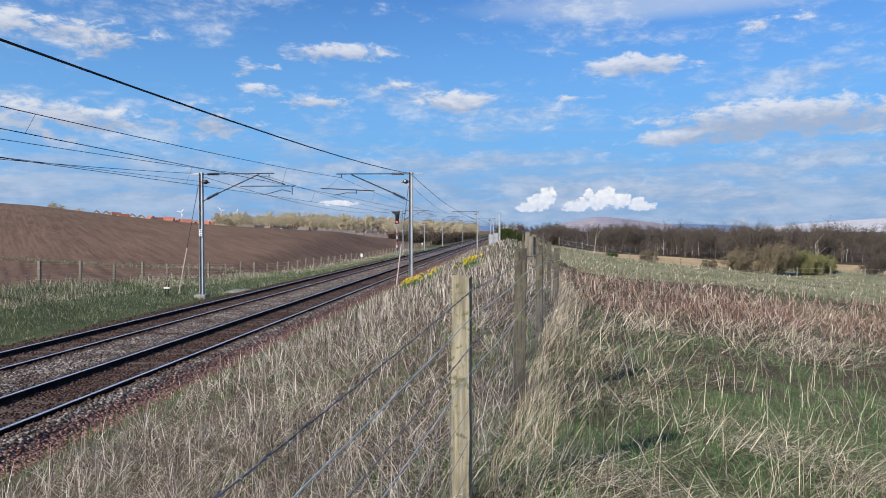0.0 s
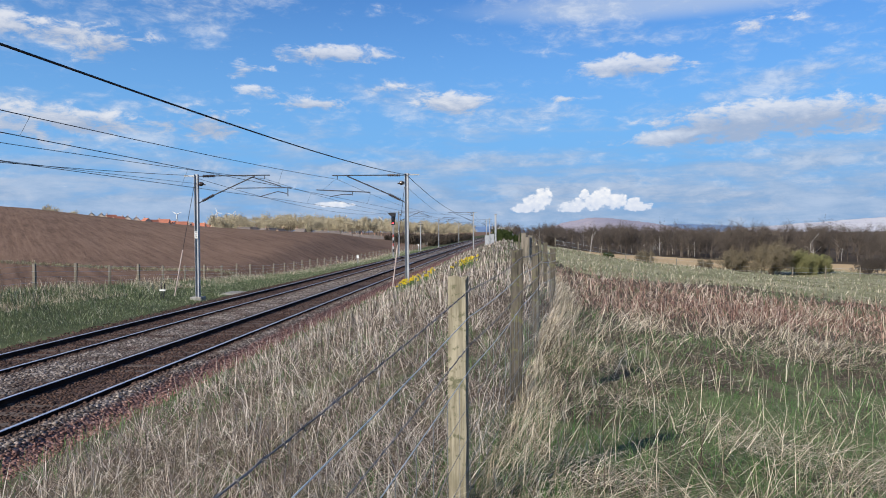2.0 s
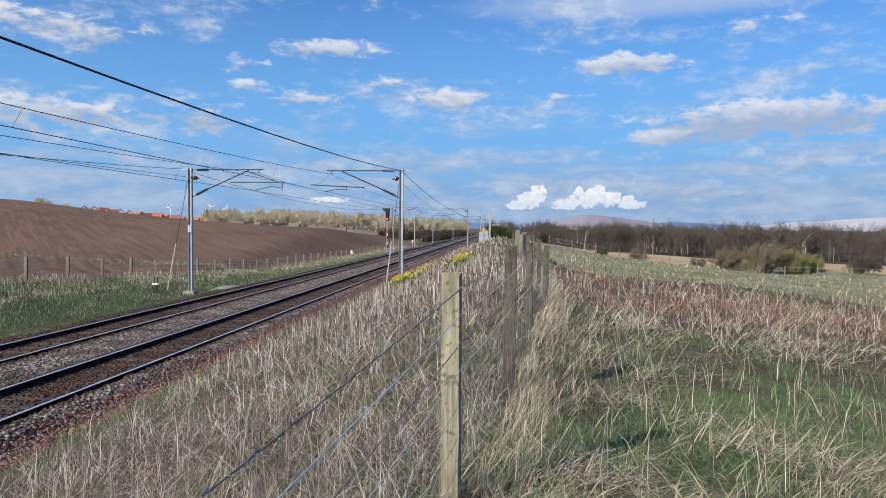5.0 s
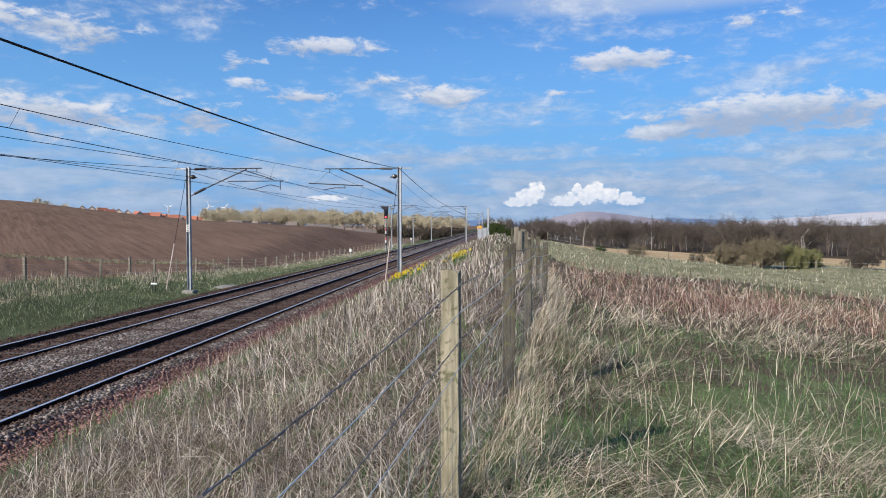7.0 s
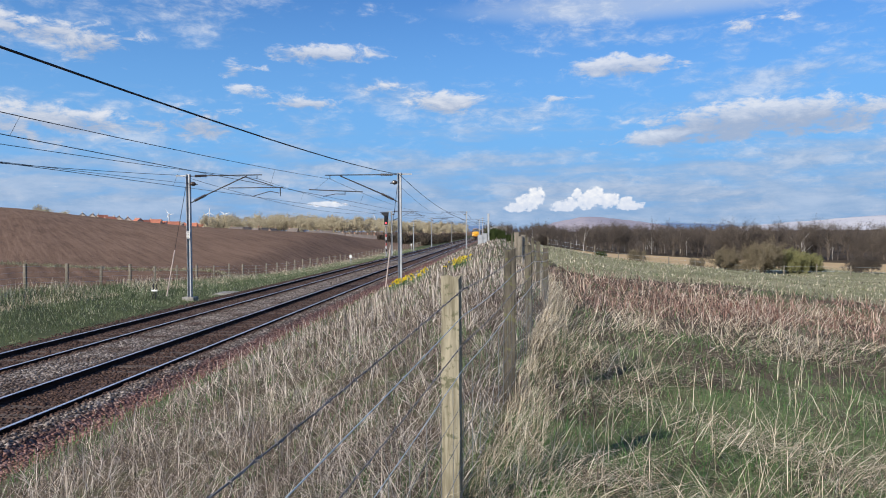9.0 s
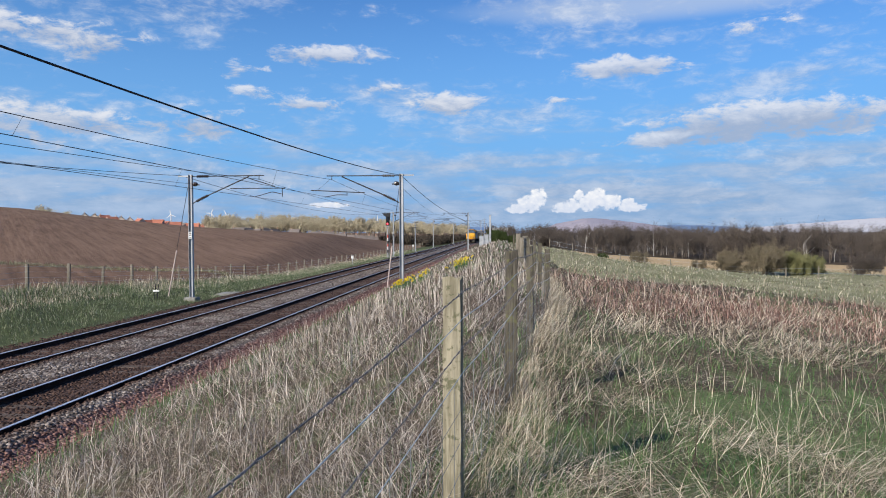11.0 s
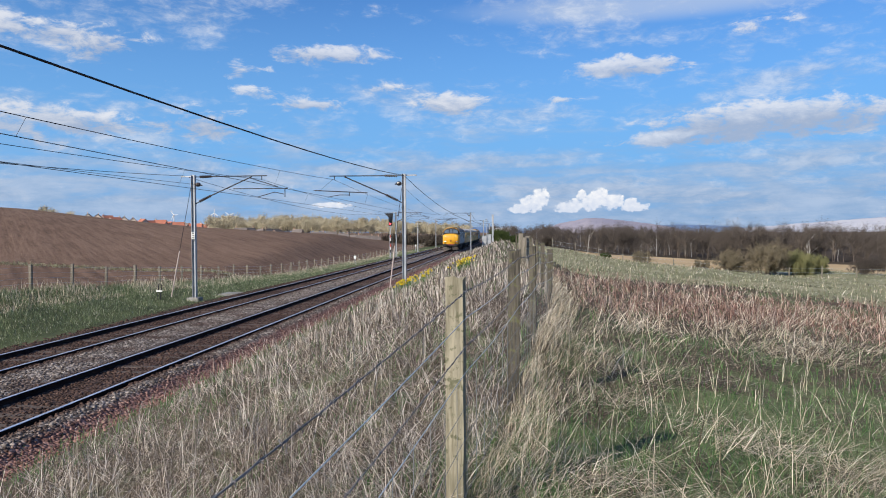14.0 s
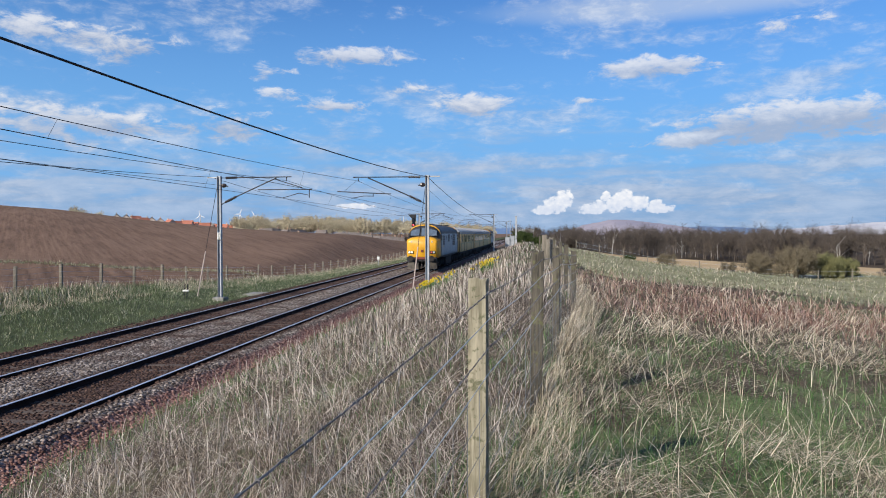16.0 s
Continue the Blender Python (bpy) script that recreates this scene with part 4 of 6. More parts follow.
def make_locomotive(lit):
    v = thing("diesel_locomotive", None, "blue-grey diesel locomotive with a bright yellow nose" + (" and lit headlamp" if lit else ""), "locomotive", "locomotives")
    L = 18.5
    body = part("body", loft(bmesh.new(), [section(y, 2.7, 1.05, 3.8, 0.85) for y in (3.08, L - 3.08)]), M["blue"], v, "faded blue-grey body side")
    roof = part("roof", loft(bmesh.new(), [section(y, 2.66, 3.0, 3.87, 0.82) for y in (3.05, L - 3.05)]), M["roofdark"], v, "dark sooty roof")
    for k in range(4):
        bm = bmesh.new()
        tube(bm, (0, 4.6 + k * 2.9, 3.85), (0, 4.6 + k * 2.9, 3.93), 0.75 if k == 3 else 0.45, 16)
        part("roof_fan", bm, M["black"], roof)
    for sx in (-1, 1):
        for y, w, z, h in ((4.3, 1.1, 2.55, 0.9), (6.0, 0.6, 2.75, 0.4), (8.1, 1.6, 2.7, 0.7), (10.3, 0.6, 2.75, 0.4), (12.6, 2.2, 2.5, 1.1)):
            g = part("grille", box(bmesh.new(), (sx * 1.352, y, z), (0.03, w, h), 0.005), M["black"], body, "dark louvred grille")
            bm = bmesh.new()
            for k in range(6):
                box(bm, (sx * 1.375, y, z - h / 2 + h * (k + 0.5) / 6), (0.02, w * 0.94, 0.03))
            part("louvres", bm, M["blue"], g)["kind"] = "stuff"
        for y in (5.2, 9.3, 14.6):
            part("access_panel", box(bmesh.new(), (sx * 1.352, y, 1.75), (0.02, 0.75, 0.8), 0.004), M["bluelight"], body)
        part("sill_stripe", box(bmesh.new(), (sx * 1.335, L / 2, 1.12), (0.04, L - 6.4, 0.14)), M["black"], body)
        part("number_bar", box(bmesh.new(), (sx * 1.352, 3.9, 2.0), (0.012, 0.9, 0.16)), M["cream"], body, "pale painted bar")
    cab_end(v, 1, 0.0, lit)
    cab_end(v, -1, L, False)
    part("fuel_tank", box(bmesh.new(), (0, L / 2, 0.62), (2.4, 4.6, 0.75), 0.08), M["under"], v)
    bogie(v, 3.6, 3, 0.55, 4.1)
    bogie(v, L - 3.6, 3, 0.55, 4.1)
    return v


def make_coach(kind):
    v = thing("passenger_coach", None, ("dirty yellow test coach with tall louvred doors", "dirty yellow coach with a row of dark windows", "yellow coach with dark windows and grey roof")[kind], "railway coach", "train coaches")
    L = 20.1
    body = part("body", loft(bmesh.new(), [section(y, 2.74, 0.98, 3.4, 0.4) for y in (0.0, L)]), M["coach"], v)
    roof = part("roof", loft(bmesh.new(), [section(y, 2.76, 2.95, 3.74, 0.72) for y in (-0.02, L + 0.02)]), M["roof"], v, "ribbed silvery grey roof")
    for k in range(19):
        bm = bmesh.new()
        ring = section(0.6 + k * 1.05, 2.79, 2.96, 3.758, 0.72)
        ring2 = [(x, y + 0.05, z) for x, y, z in ring]
        part("roof_rib", loft(bm, [ring, ring2]), M["roof"], roof)
    for k in range(5):
        part("vent", box(bmesh.new(), (0.0, 2.5 + k * 3.8, 3.78), (0.5, 0.5, 0.12), 0.03), M["roof"], roof)
    for y in (-0.04, L + 0.04):
        part("end_wall", box(bmesh.new(), (0, y, 2.1), (2.6, 0.08, 2.3), 0.02), M["black"], v)
        part("gangway", box(bmesh.new(), (0, y + (-0.12 if y < 1 else 0.12), 2.0), (1.1, 0.26, 2.1), 0.05), M["black"], v)
    for sx in (-1, 1):
        for y in (0.7, 10.0, L - 0.7) if kind else (0.9, 5.2, 8.4, 15.0, L - 0.9):
            d = part("door", box(bmesh.new(), (sx * 1.37, y, 2.05), (0.025, 0.85, 2.0), 0.005), M["coachdark"], v)
            part("door_window", box(bmesh.new(), (sx * 1.386, y, 2.55), (0.012, 0.5, 0.7), 0.003), M["glass"], d)
            part("handle", box(bmesh.new(), (sx * 1.4, y + 0.33, 1.9), (0.03, 0.03, 0.3)), M["cream"], d)
        ys = [2.4 + 1.95 * k for k in range(9)] if kind else [2.9, 6.8, 11.2, 12.9, 17.3]
        for y in ys:
            if any(abs(y - q) < 1.0 for q in (10.0,)) and kind:
                continue
            w = part("window", box(bmesh.new(), (sx * 1.368, y, 2.45), (0.03, 1.25, 0.75), 0.01), M["glass"], v)
            part("window_frame", box(bmesh.new(), (sx * 1.372, y, 2.84), (0.03, 1.35, 0.05)), M["coachdark"], w)
        part("waist_stripe", box(bmesh.new(), (sx * 1.372, L / 2, 1.95), (0.012, L - 0.4, 0.1)), M["cream"], v, "pale waist stripe")
        part("sole_bar", box(bmesh.new(), (sx * 1.25, L / 2, 0.95), (0.14, L - 0.2, 0.22)), M["under"], v)
    for y, w in ((7.2, 1.8), (10.0, 1.4), (12.6, 1.8)):
        part("equipment_box", box(bmesh.new(), (0, y, 0.62), (2.3, w, 0.6), 0.04), M["under"], v)
    buffers(v, 0.0, -1)
    buffers(v, L, 1)
    bogie(v, 2.9, 2, 0.46, 2.6)
    bogie(v, L - 2.9, 2, 0.46, 2.6)
    return v


M["rustred"] = worn("rust-red paint", (0.22, 0.05, 0.035), (0.12, 0.035, 0.03), 0.6)
M["cream"] = worn("dirty cream paint", (0.62, 0.52, 0.3), (0.45, 0.38, 0.22), 0.6)
M["lensglass"] = worn("clear lamp lens", (0.5, 0.5, 0.47), (0.4, 0.4, 0.37), 0.15, 0, 4, 30, 0, 0.6)
# Reflected sky is put into the pale blue-grey base of the windscreens.
M["screen"] = worn("pale sky-tinted cab glass", (0.16, 0.2, 0.24), (0.1, 0.13, 0.16), 0.06, 0.3, 2, 30, 0, 0.8)
M["plough"] = worn("grimy plough paint", (0.1, 0.085, 0.065), (0.035, 0.03, 0.026), 0.8)
M["roofdark"] = worn("sooty roof paint", (0.1, 0.105, 0.115), (0.04, 0.04, 0.045), 0.6)
M["bluelight"] = worn("lighter blue grey paint", (0.36, 0.43, 0.48), (0.27, 0.34, 0.4), 0.5)
M["coachdark"] = worn("dark ochre door paint", (0.42, 0.24, 0.08), (0.26, 0.16, 0.07), 0.55)
TRAIN = []


def make_train():
    y = 0.0
    for v, length in ((make_locomotive(True), 18.5), (make_coach(0), 20.1), (make_coach(1), 20.1), (make_coach(2), 20.1), (make_locomotive(False), 18.5)):
        TRAIN.append((v, y))
        y += length + 0.75


make_train()
ROTORS = []


def motions():
    for v, off in TRAIN:
        walk(v, [(t, pose(TRACKS[1], 57.6 + 28.4 * (16 - t) + off, 0)) for t in (0, 2, 4, 6, 8, 10, 12, 14, 16)])
    for hub, m, first in ROTORS:
        walk(hub, [(k * 0.5, m @ pose(0, 0, 0, 0, first + 36.0 * k, 0)) for k in range(33)])


# ------------------------------------------------------------------ plants
def mesh_from(name, verts, tris, mat, smooth=False):
    """A mesh from arrays of points and triangles."""
    verts, tris = np.asarray(verts, np.float32), np.asarray(tris, np.int32)
    me = bpy.data.meshes.new(name)
    me.vertices.add(len(verts))
    me.vertices.foreach_set("co", verts.ravel())
    me.loops.add(tris.size)
    me.loops.foreach_set("vertex_index", tris.ravel())
    me.polygons.add(len(tris))
    me.polygons.foreach_set("loop_start", np.arange(0, tris.size, 3, dtype=np.int32))
    me.polygons.foreach_set("loop_total", np.full(len(tris), 3, np.int32))
    me.update(calc_edges=True)
    me.materials.append(mat)
    return me


def limb_tubes(segs, n=4):
    """Tapered tubes from (a, b, ra, rb)."""
    A = np.array([s[0] for s in segs]); B = np.array([s[1] for s in segs])
    ra = np.array([s[2] for s in segs]); rb = np.array([s[3] for s in segs])
    d = B - A
    d /= np.linalg.norm(d, axis=1, keepdims=True) + 1e-9
    ref = np.where(np.abs(d[:, 2:3]) > 0.9, [[1.0, 0, 0]], [[0, 0, 1.0]])
    u = np.cross(d, ref); u /= np.linalg.norm(u, axis=1, keepdims=True)
    v = np.cross(d, u)
    verts, tris = [], []
    for k in range(n):
        a = 2 * math.pi * k / n
        w = u * math.cos(a) + v * math.sin(a)
        verts += [A + w * ra[:, None], B + w * rb[:, None]]
    V = np.stack(verts, 1)
    base = np.arange(len(segs))[:, None] * 2 * n
    for k in range(n):
        i, j = 2 * k, 2 * ((k + 1) % n)
        tris += [base + [i, j, j + 1], base + [i, j + 1, i + 1]]
    return V.reshape(-1, 3), np.concatenate(tris, 0)


def slivers(segs):
    """Fine twigs as one long thin triangle each."""
    A = np.array([q[0] for q in segs]); B = np.array([q[1] for q in segs])
    ra = np.array([q[2] for q in segs])[:, None] * 1.6
    d = B - A
    u = np.cross(d, np.roll(d, 1, axis=1) + [0.3, 0.1, 0.2])
    u /= np.linalg.norm(u, axis=1, keepdims=True) + 1e-9
    V = np.stack([A - u * ra, A + u * ra, B + d * 0.5], 1).reshape(-1, 3)
    return V, np.arange(len(V)).reshape(-1, 3)


def branching(rng, h, spread=0.55, trunk=0.02, levels=4, stems=1, lean=0.1, bare=0.25):
    """Limbs of a bare tree about h metres tall; returns the stout and the fine segments."""
    stout, fine = [], []

    def grow(p, d, length, r, level):
        n = 3
        for k in range(n):
            q = p + d * length / n
            r2 = r * 0.86
            (stout if level < 2 else fine).append((p, q, r, r2))
            p, r = q, r2
            d = d + rng.normal(0, 0.11, 3) + np.array([0, 0, 0.05])
            d /= np.linalg.norm(d)
            if level < levels and (level > 0 or k > 0 or bare < 0.15):
                for _ in range(2 if level < levels - 1 else 3):
                    a = rng.uniform(0, 2 * math.pi)
                    side = np.cross(d, [math.cos(a), math.sin(a), 0.3])
                    side /= np.linalg.norm(side) + 1e-9
                    nd = d * (1 - spread * 0.5) + side * spread * rng.uniform(0.7, 1.3)
                    nd /= np.linalg.norm(nd)
                    grow(p, nd, length * rng.uniform(0.5, 0.72), r * 0.55, level + 1)

    for s in range(stems):
        d = np.array([rng.normal(0, lean), rng.normal(0, lean), 1.0])
        if stems > 1:
            d[:2] = rng.normal(0, 0.45, 2)
        d /= np.linalg.norm(d)
        grow(np.array([rng.normal(0, 0.05 * stems), rng.normal(0, 0.05 * stems), -0.1]), d, h * (0.5 if stems == 1 else 0.42), h * trunk, 0)
    return stout, fine


def leaf_cloud(rng, fine, per, size):
    """Small buds and leaves scattered along the fine twigs."""
    P = np.array([s[1] for s in fine])
    P = np.repeat(P, per, 0) + rng.normal(0, size * 1.5, (len(fine) * per, 3))
    a = rng.normal(0, 1, P.shape); a /= np.linalg.norm(a, axis=1, keepdims=True)
    b = rng.normal(0, 1, P.shape); b /= np.linalg.norm(b, axis=1, keepdims=True)
    s = size * rng.uniform(0.6, 1.3, (len(P), 1))
    V = np.stack([P - a * s, P + a * s * 0.6 + b * s * 0.5, P + a * s * 0.3 - b * s * 0.8], 1).reshape(-1, 3)
    return V, np.arange(len(V)).reshape(-1, 3)


def joined(pieces):
    V, T, off = [], [], 0
    for v, t in pieces:
        V.append(v); T.append(t + off); off += len(v)
    return np.concatenate(V), np.concatenate(T)


def bark(name, a, b, c, rnd=0.5, scale=0.05):
    m, t, bs = material(name, 0.9, 0, 0.1)
    r = add(t, "ShaderNodeNewGeometry").outputs["Random Per Island"]
    n = add(t, "ShaderNodeTexNoise", Vector=place(t), Scale=scale, Detail=4.0).outputs[0]
    f = maths(t, "ADD", maths(t, "MULTIPLY", r, rnd), maths(t, "MULTIPLY", maths(t, "SUBTRACT", n, 0.25), 1.2), clamp=True)
    t.links.new(ramp(t, f, (0.0, a), (0.5, b), (1.0, c)), bs.inputs["Base Color"])
    return m


M["bark"] = bark("dark winter bark", (0.07, 0.055, 0.045), (0.13, 0.105, 0.085), (0.2, 0.165, 0.13))
M["twig"] = bark("bare winter twigs", (0.045, 0.038, 0.034), (0.085, 0.07, 0.06), (0.13, 0.108, 0.085))
M["birch"] = bark("pale birch bark", (0.25, 0.23, 0.21), (0.36, 0.34, 0.31), (0.46, 0.44, 0.41))
M["bud"] = bark("olive spring buds", (0.26, 0.225, 0.15), (0.4, 0.345, 0.235), (0.52, 0.46, 0.32))
M["greenleaf"] = bark("fresh willow leaves", (0.11, 0.11, 0.045), (0.18, 0.175, 0.08), (0.26, 0.25, 0.12))
M["shrub"] = bark("brown thorn twigs", (0.1, 0.08, 0.055), (0.17, 0.14, 0.095), (0.24, 0.2, 0.13))
M["evergreen"] = bark("dark gorse leaves", (0.025, 0.04, 0.015), (0.05, 0.07, 0.022), (0.08, 0.1, 0.035))
M["hedgetwig"] = bark("dark hedge twigs", (0.035, 0.028, 0.022), (0.06, 0.048, 0.038), (0.09, 0.075, 0.055))
M["reed"] = None


def far_wood():
    """The bare wood beyond the pasture: trunks, limbs and twigs."""
    rng = np.random.default_rng(11)
    stouts, fines, pale = [], [], []
    protos = []
    for k in range(6):
        st, fi = branching(rng, 10.0, 0.55 + 0.05 * k, 0.012, 3, 1, 0.06, 0.1 if k % 2 else 0.2)
        tw = leaf_cloud(rng, fi, 2, 0.12)
        protos.append((limb_tubes(st, 4), slivers([(a, b, r * 1.8, q) for a, b, r, q in fi]), tw))
    spots = []
    while len(spots) < 820:
        y = rng.uniform(170, 380)
        x = rng.uniform(-6, 330)
        edge = 205 - 0.25 * max(0, x - 40) if x > 12 else 175 + (12 - x) * 3
        edge = max(edge, 128)
        if y < edge + rng.uniform(0, 10) or y > edge + 150:
            continue
        if rng.random() > math.exp(-(y - edge) / 55) + 0.08:
            continue
        spots.append((x, y))
    for x, y in spots:
        (sv, s_t), (fv, f_t), (lv, l_t) = protos[rng.integers(6)]
        z = float(height(x, y))
        # tops keep to one gently falling canopy line
        s = (3.12 + 0.0118 * y - z) / 10.0 * rng.uniform(0.8, 1.0) * (0.55 if rng.random() < 0.22 else 1.0)
        a = rng.uniform(0, 6.28)
        R = np.array([[math.cos(a), -math.sin(a), 0], [math.sin(a), math.cos(a), 0], [0, 0, 1]]).T * s
        at = np.array([x, y, z])
        (pale if rng.random() < 0.1 else stouts).append((sv @ R + at, s_t))
        fines.append((fv @ R + at, f_t))
        fines.append((lv @ R + at, l_t))
    wood = tagged(new("woodland"), "leafless brown winter wood with pale birch trunks", "woodland", kind="stuff")
    for name, pieces, mat in (("trunks", stouts, "bark"), ("twigs", fines, "twig"), ("birch_trunks", pale, "birch")):
        o = new(name, mesh_from(name, *joined(pieces), M[mat]))
        o.parent = wood
        o["kind"] = "stuff"


far_wood()


def tree(name, x, y, h, label, mats, seed, stems=1, leaves=0, leaf=0.06, spread=0.6, levels=4, trunk=0.018, category="tree", group=""):
    rng = np.random.default_rng(seed)
    st, fi = branching(rng, h, spread, trunk, levels, stems, 0.08, 0.1 if stems > 1 else 0.25)
    t = thing(name, pose(x, y, float(height(x, y)) - 0.05), label, category, group)
    o = new("trunk", mesh_from("trunk", *limb_tubes(st, 6), M[mats[0]]))
    o.parent = t
    pieces = [slivers(fi)]
    if leaves:
        pieces.append(leaf_cloud(rng, fi, leaves, leaf))
    o = new("crown", mesh_from("crown", *joined(pieces), M[mats[1]]))
    o.parent = t
    return t


def place_trees():
    # bushes on the pasture side
    for x, y, h, seed, mats, leaves, label in (
        (23.8, 67.0, 4.0, 1, ("bark", "shrub"), 3, "large leafless brown thorn bush by the fence"),
        (21.6, 69.0, 3.2, 2, ("bark", "shrub"), 3, "leafless brown thorn bush by the fence"),
        (27.2, 68.0, 3.0, 3, ("bark", "greenleaf"), 4, "willow bush with fresh yellow-green leaves"),
        (29.3, 69.0, 2.4, 4, ("bark", "greenleaf"), 4, "small willow bush just coming into leaf"),
        (20.4, 74.0, 1.5, 5, ("bark", "shrub"), 2, "low brown leafless bush in the pasture"),
        (15.6, 81.0, 2.0, 6, ("bark", "shrub"), 2, "low leafless bush in the tan grass"),
        (10.4, 75.0, 0.9, 7, ("bark", "evergreen"), 4, "small dark green gorse bush"),
        (34.9, 70.0, 2.5, 8, ("bark", "twig"), 2, "dark leafless bush by the tan field"),
        (9.5, 158.0, 3.4, 9, ("bark", "hedgetwig"), 4, "dark leafless bush behind the old posts"),
        (-0.2, 172.0, 3.6, 10, ("bark", "evergreen"), 10, "dark green bush beside the line"),
        (2.6, 165.0, 3.0, 12, ("bark", "evergreen"), 10, "dark green bush beside the line"),
        (-1.4, 205.0, 4.4, 13, ("bark", "evergreen"), 8, "dark green bush beside the line"),
    ):
        tree("bush", x, y, h, label, mats, seed, 6, leaves * 2, 0.014 * h, 0.75, 3, 0.01, "bush", "bushes")
    for x, y, h, seed in ((82.0, 196.0, 7.6, 21), (116.0, 176.0, 12.0, 22), (23.0, 196.0, 9.5, 23), (124.0, 170.0, 9.0, 24)):
        tree("birch_tree", x, y, h, "bare birch tree with pale grey branches", ("birch", "twig"), seed, 1, 0, 0.06, 0.5, 4, 0.012, "tree", "birch trees")


place_trees()


def left_trees():
    """Row of budding trees behind the hill and the dark hedges by the line."""
    rng = np.random.default_rng(31)
    protos = []
    for k in range(5):
        st, fi = branching(rng, 10.0, 0.7, 0.016, 3, 1, 0.05, 0.2)
        protos.append((limb_tubes(st, 4), joined([slivers([(a, b, r * 1.8, q) for a, b, r, q in fi]), leaf_cloud(rng, fi, 2, 0.27)])))
    stouts, crowns = [], []
    for k in range(300):
        y = rng.uniform(360, 600)
        s = rng.uniform(0.03, 0.43) if k % 4 else rng.uniform(0.0, 0.14)
        x = -s * y
        if -24 < x < 6:
            continue
        z = float(height(x, y))
        top = 3.12 + y * float(np.interp(s, [0.0, 0.05, 0.10, 0.16, 0.24, 0.27, 0.43], [0.009, 0.011, 0.0135, 0.0175, 0.022, 0.0245, 0.0245])) + rng.uniform(-2.5, 1.5)
        sc = max(0.35, (top - z) / 10.0)
        a = rng.uniform(0, 6.28)
        R = np.array([[math.cos(a), -math.sin(a), 0], [math.sin(a), math.cos(a), 0], [0, 0, 1]]).T * sc
        (sv, s_t), (cv, c_t) = protos[rng.integers(5)]
        stouts.append((sv @ R + [x, y, z], s_t))
        crowns.append((cv @ R + [x, y, z], c_t))
    row = tagged(new("tree_belt"), "belt of olive-brown budding trees behind the village", "trees", kind="stuff")
    for name, pieces, mat in (("trunks", stouts, "bark"), ("crowns", crowns, "bud")):
        o = new(name, mesh_from(name, *joined(pieces), M[mat]))
        o.parent = row
        o["kind"] = "stuff"
    hedge = []
    for k in range(60):
        y = rng.uniform(190, 330)
        x = -17.5 - rng.uniform(0, 1) ** 1.5 * 26 * (1 - abs(y - 250) / 120)
        st, fi = branching(rng, 1.0, 0.8, 0.02, 2, 4, 0.2, 0.1)
        v1, t1 = slivers(st + fi)
        v2, t2 = leaf_cloud(rng, fi, 3, 0.07)
        z = float(height(x, y))
        s = rng.uniform(2.2, 4.2)
        hedge += [(v1 * s + [x, y, z], t1), (v2 * s + [x, y, z], t2)]
    tagged(new("hedge", mesh_from("hedge", *joined(hedge), M["hedgetwig"])), "dark tangled leafless scrub beside the railway", "hedge", kind="stuff")
    # two round trees on the skyline
    for x, y, h, seed in ((-181.0, 262.0, 13.6, 41), (-177.0, 270.0, 12.2, 42)):
        tree("skyline_tree", x, y, h, "round budding tree showing over the hilltop", ("bark", "bud"), seed, 3, 7, 0.24, 0.7, 3, 0.014, "tree", "skyline trees")


left_trees()


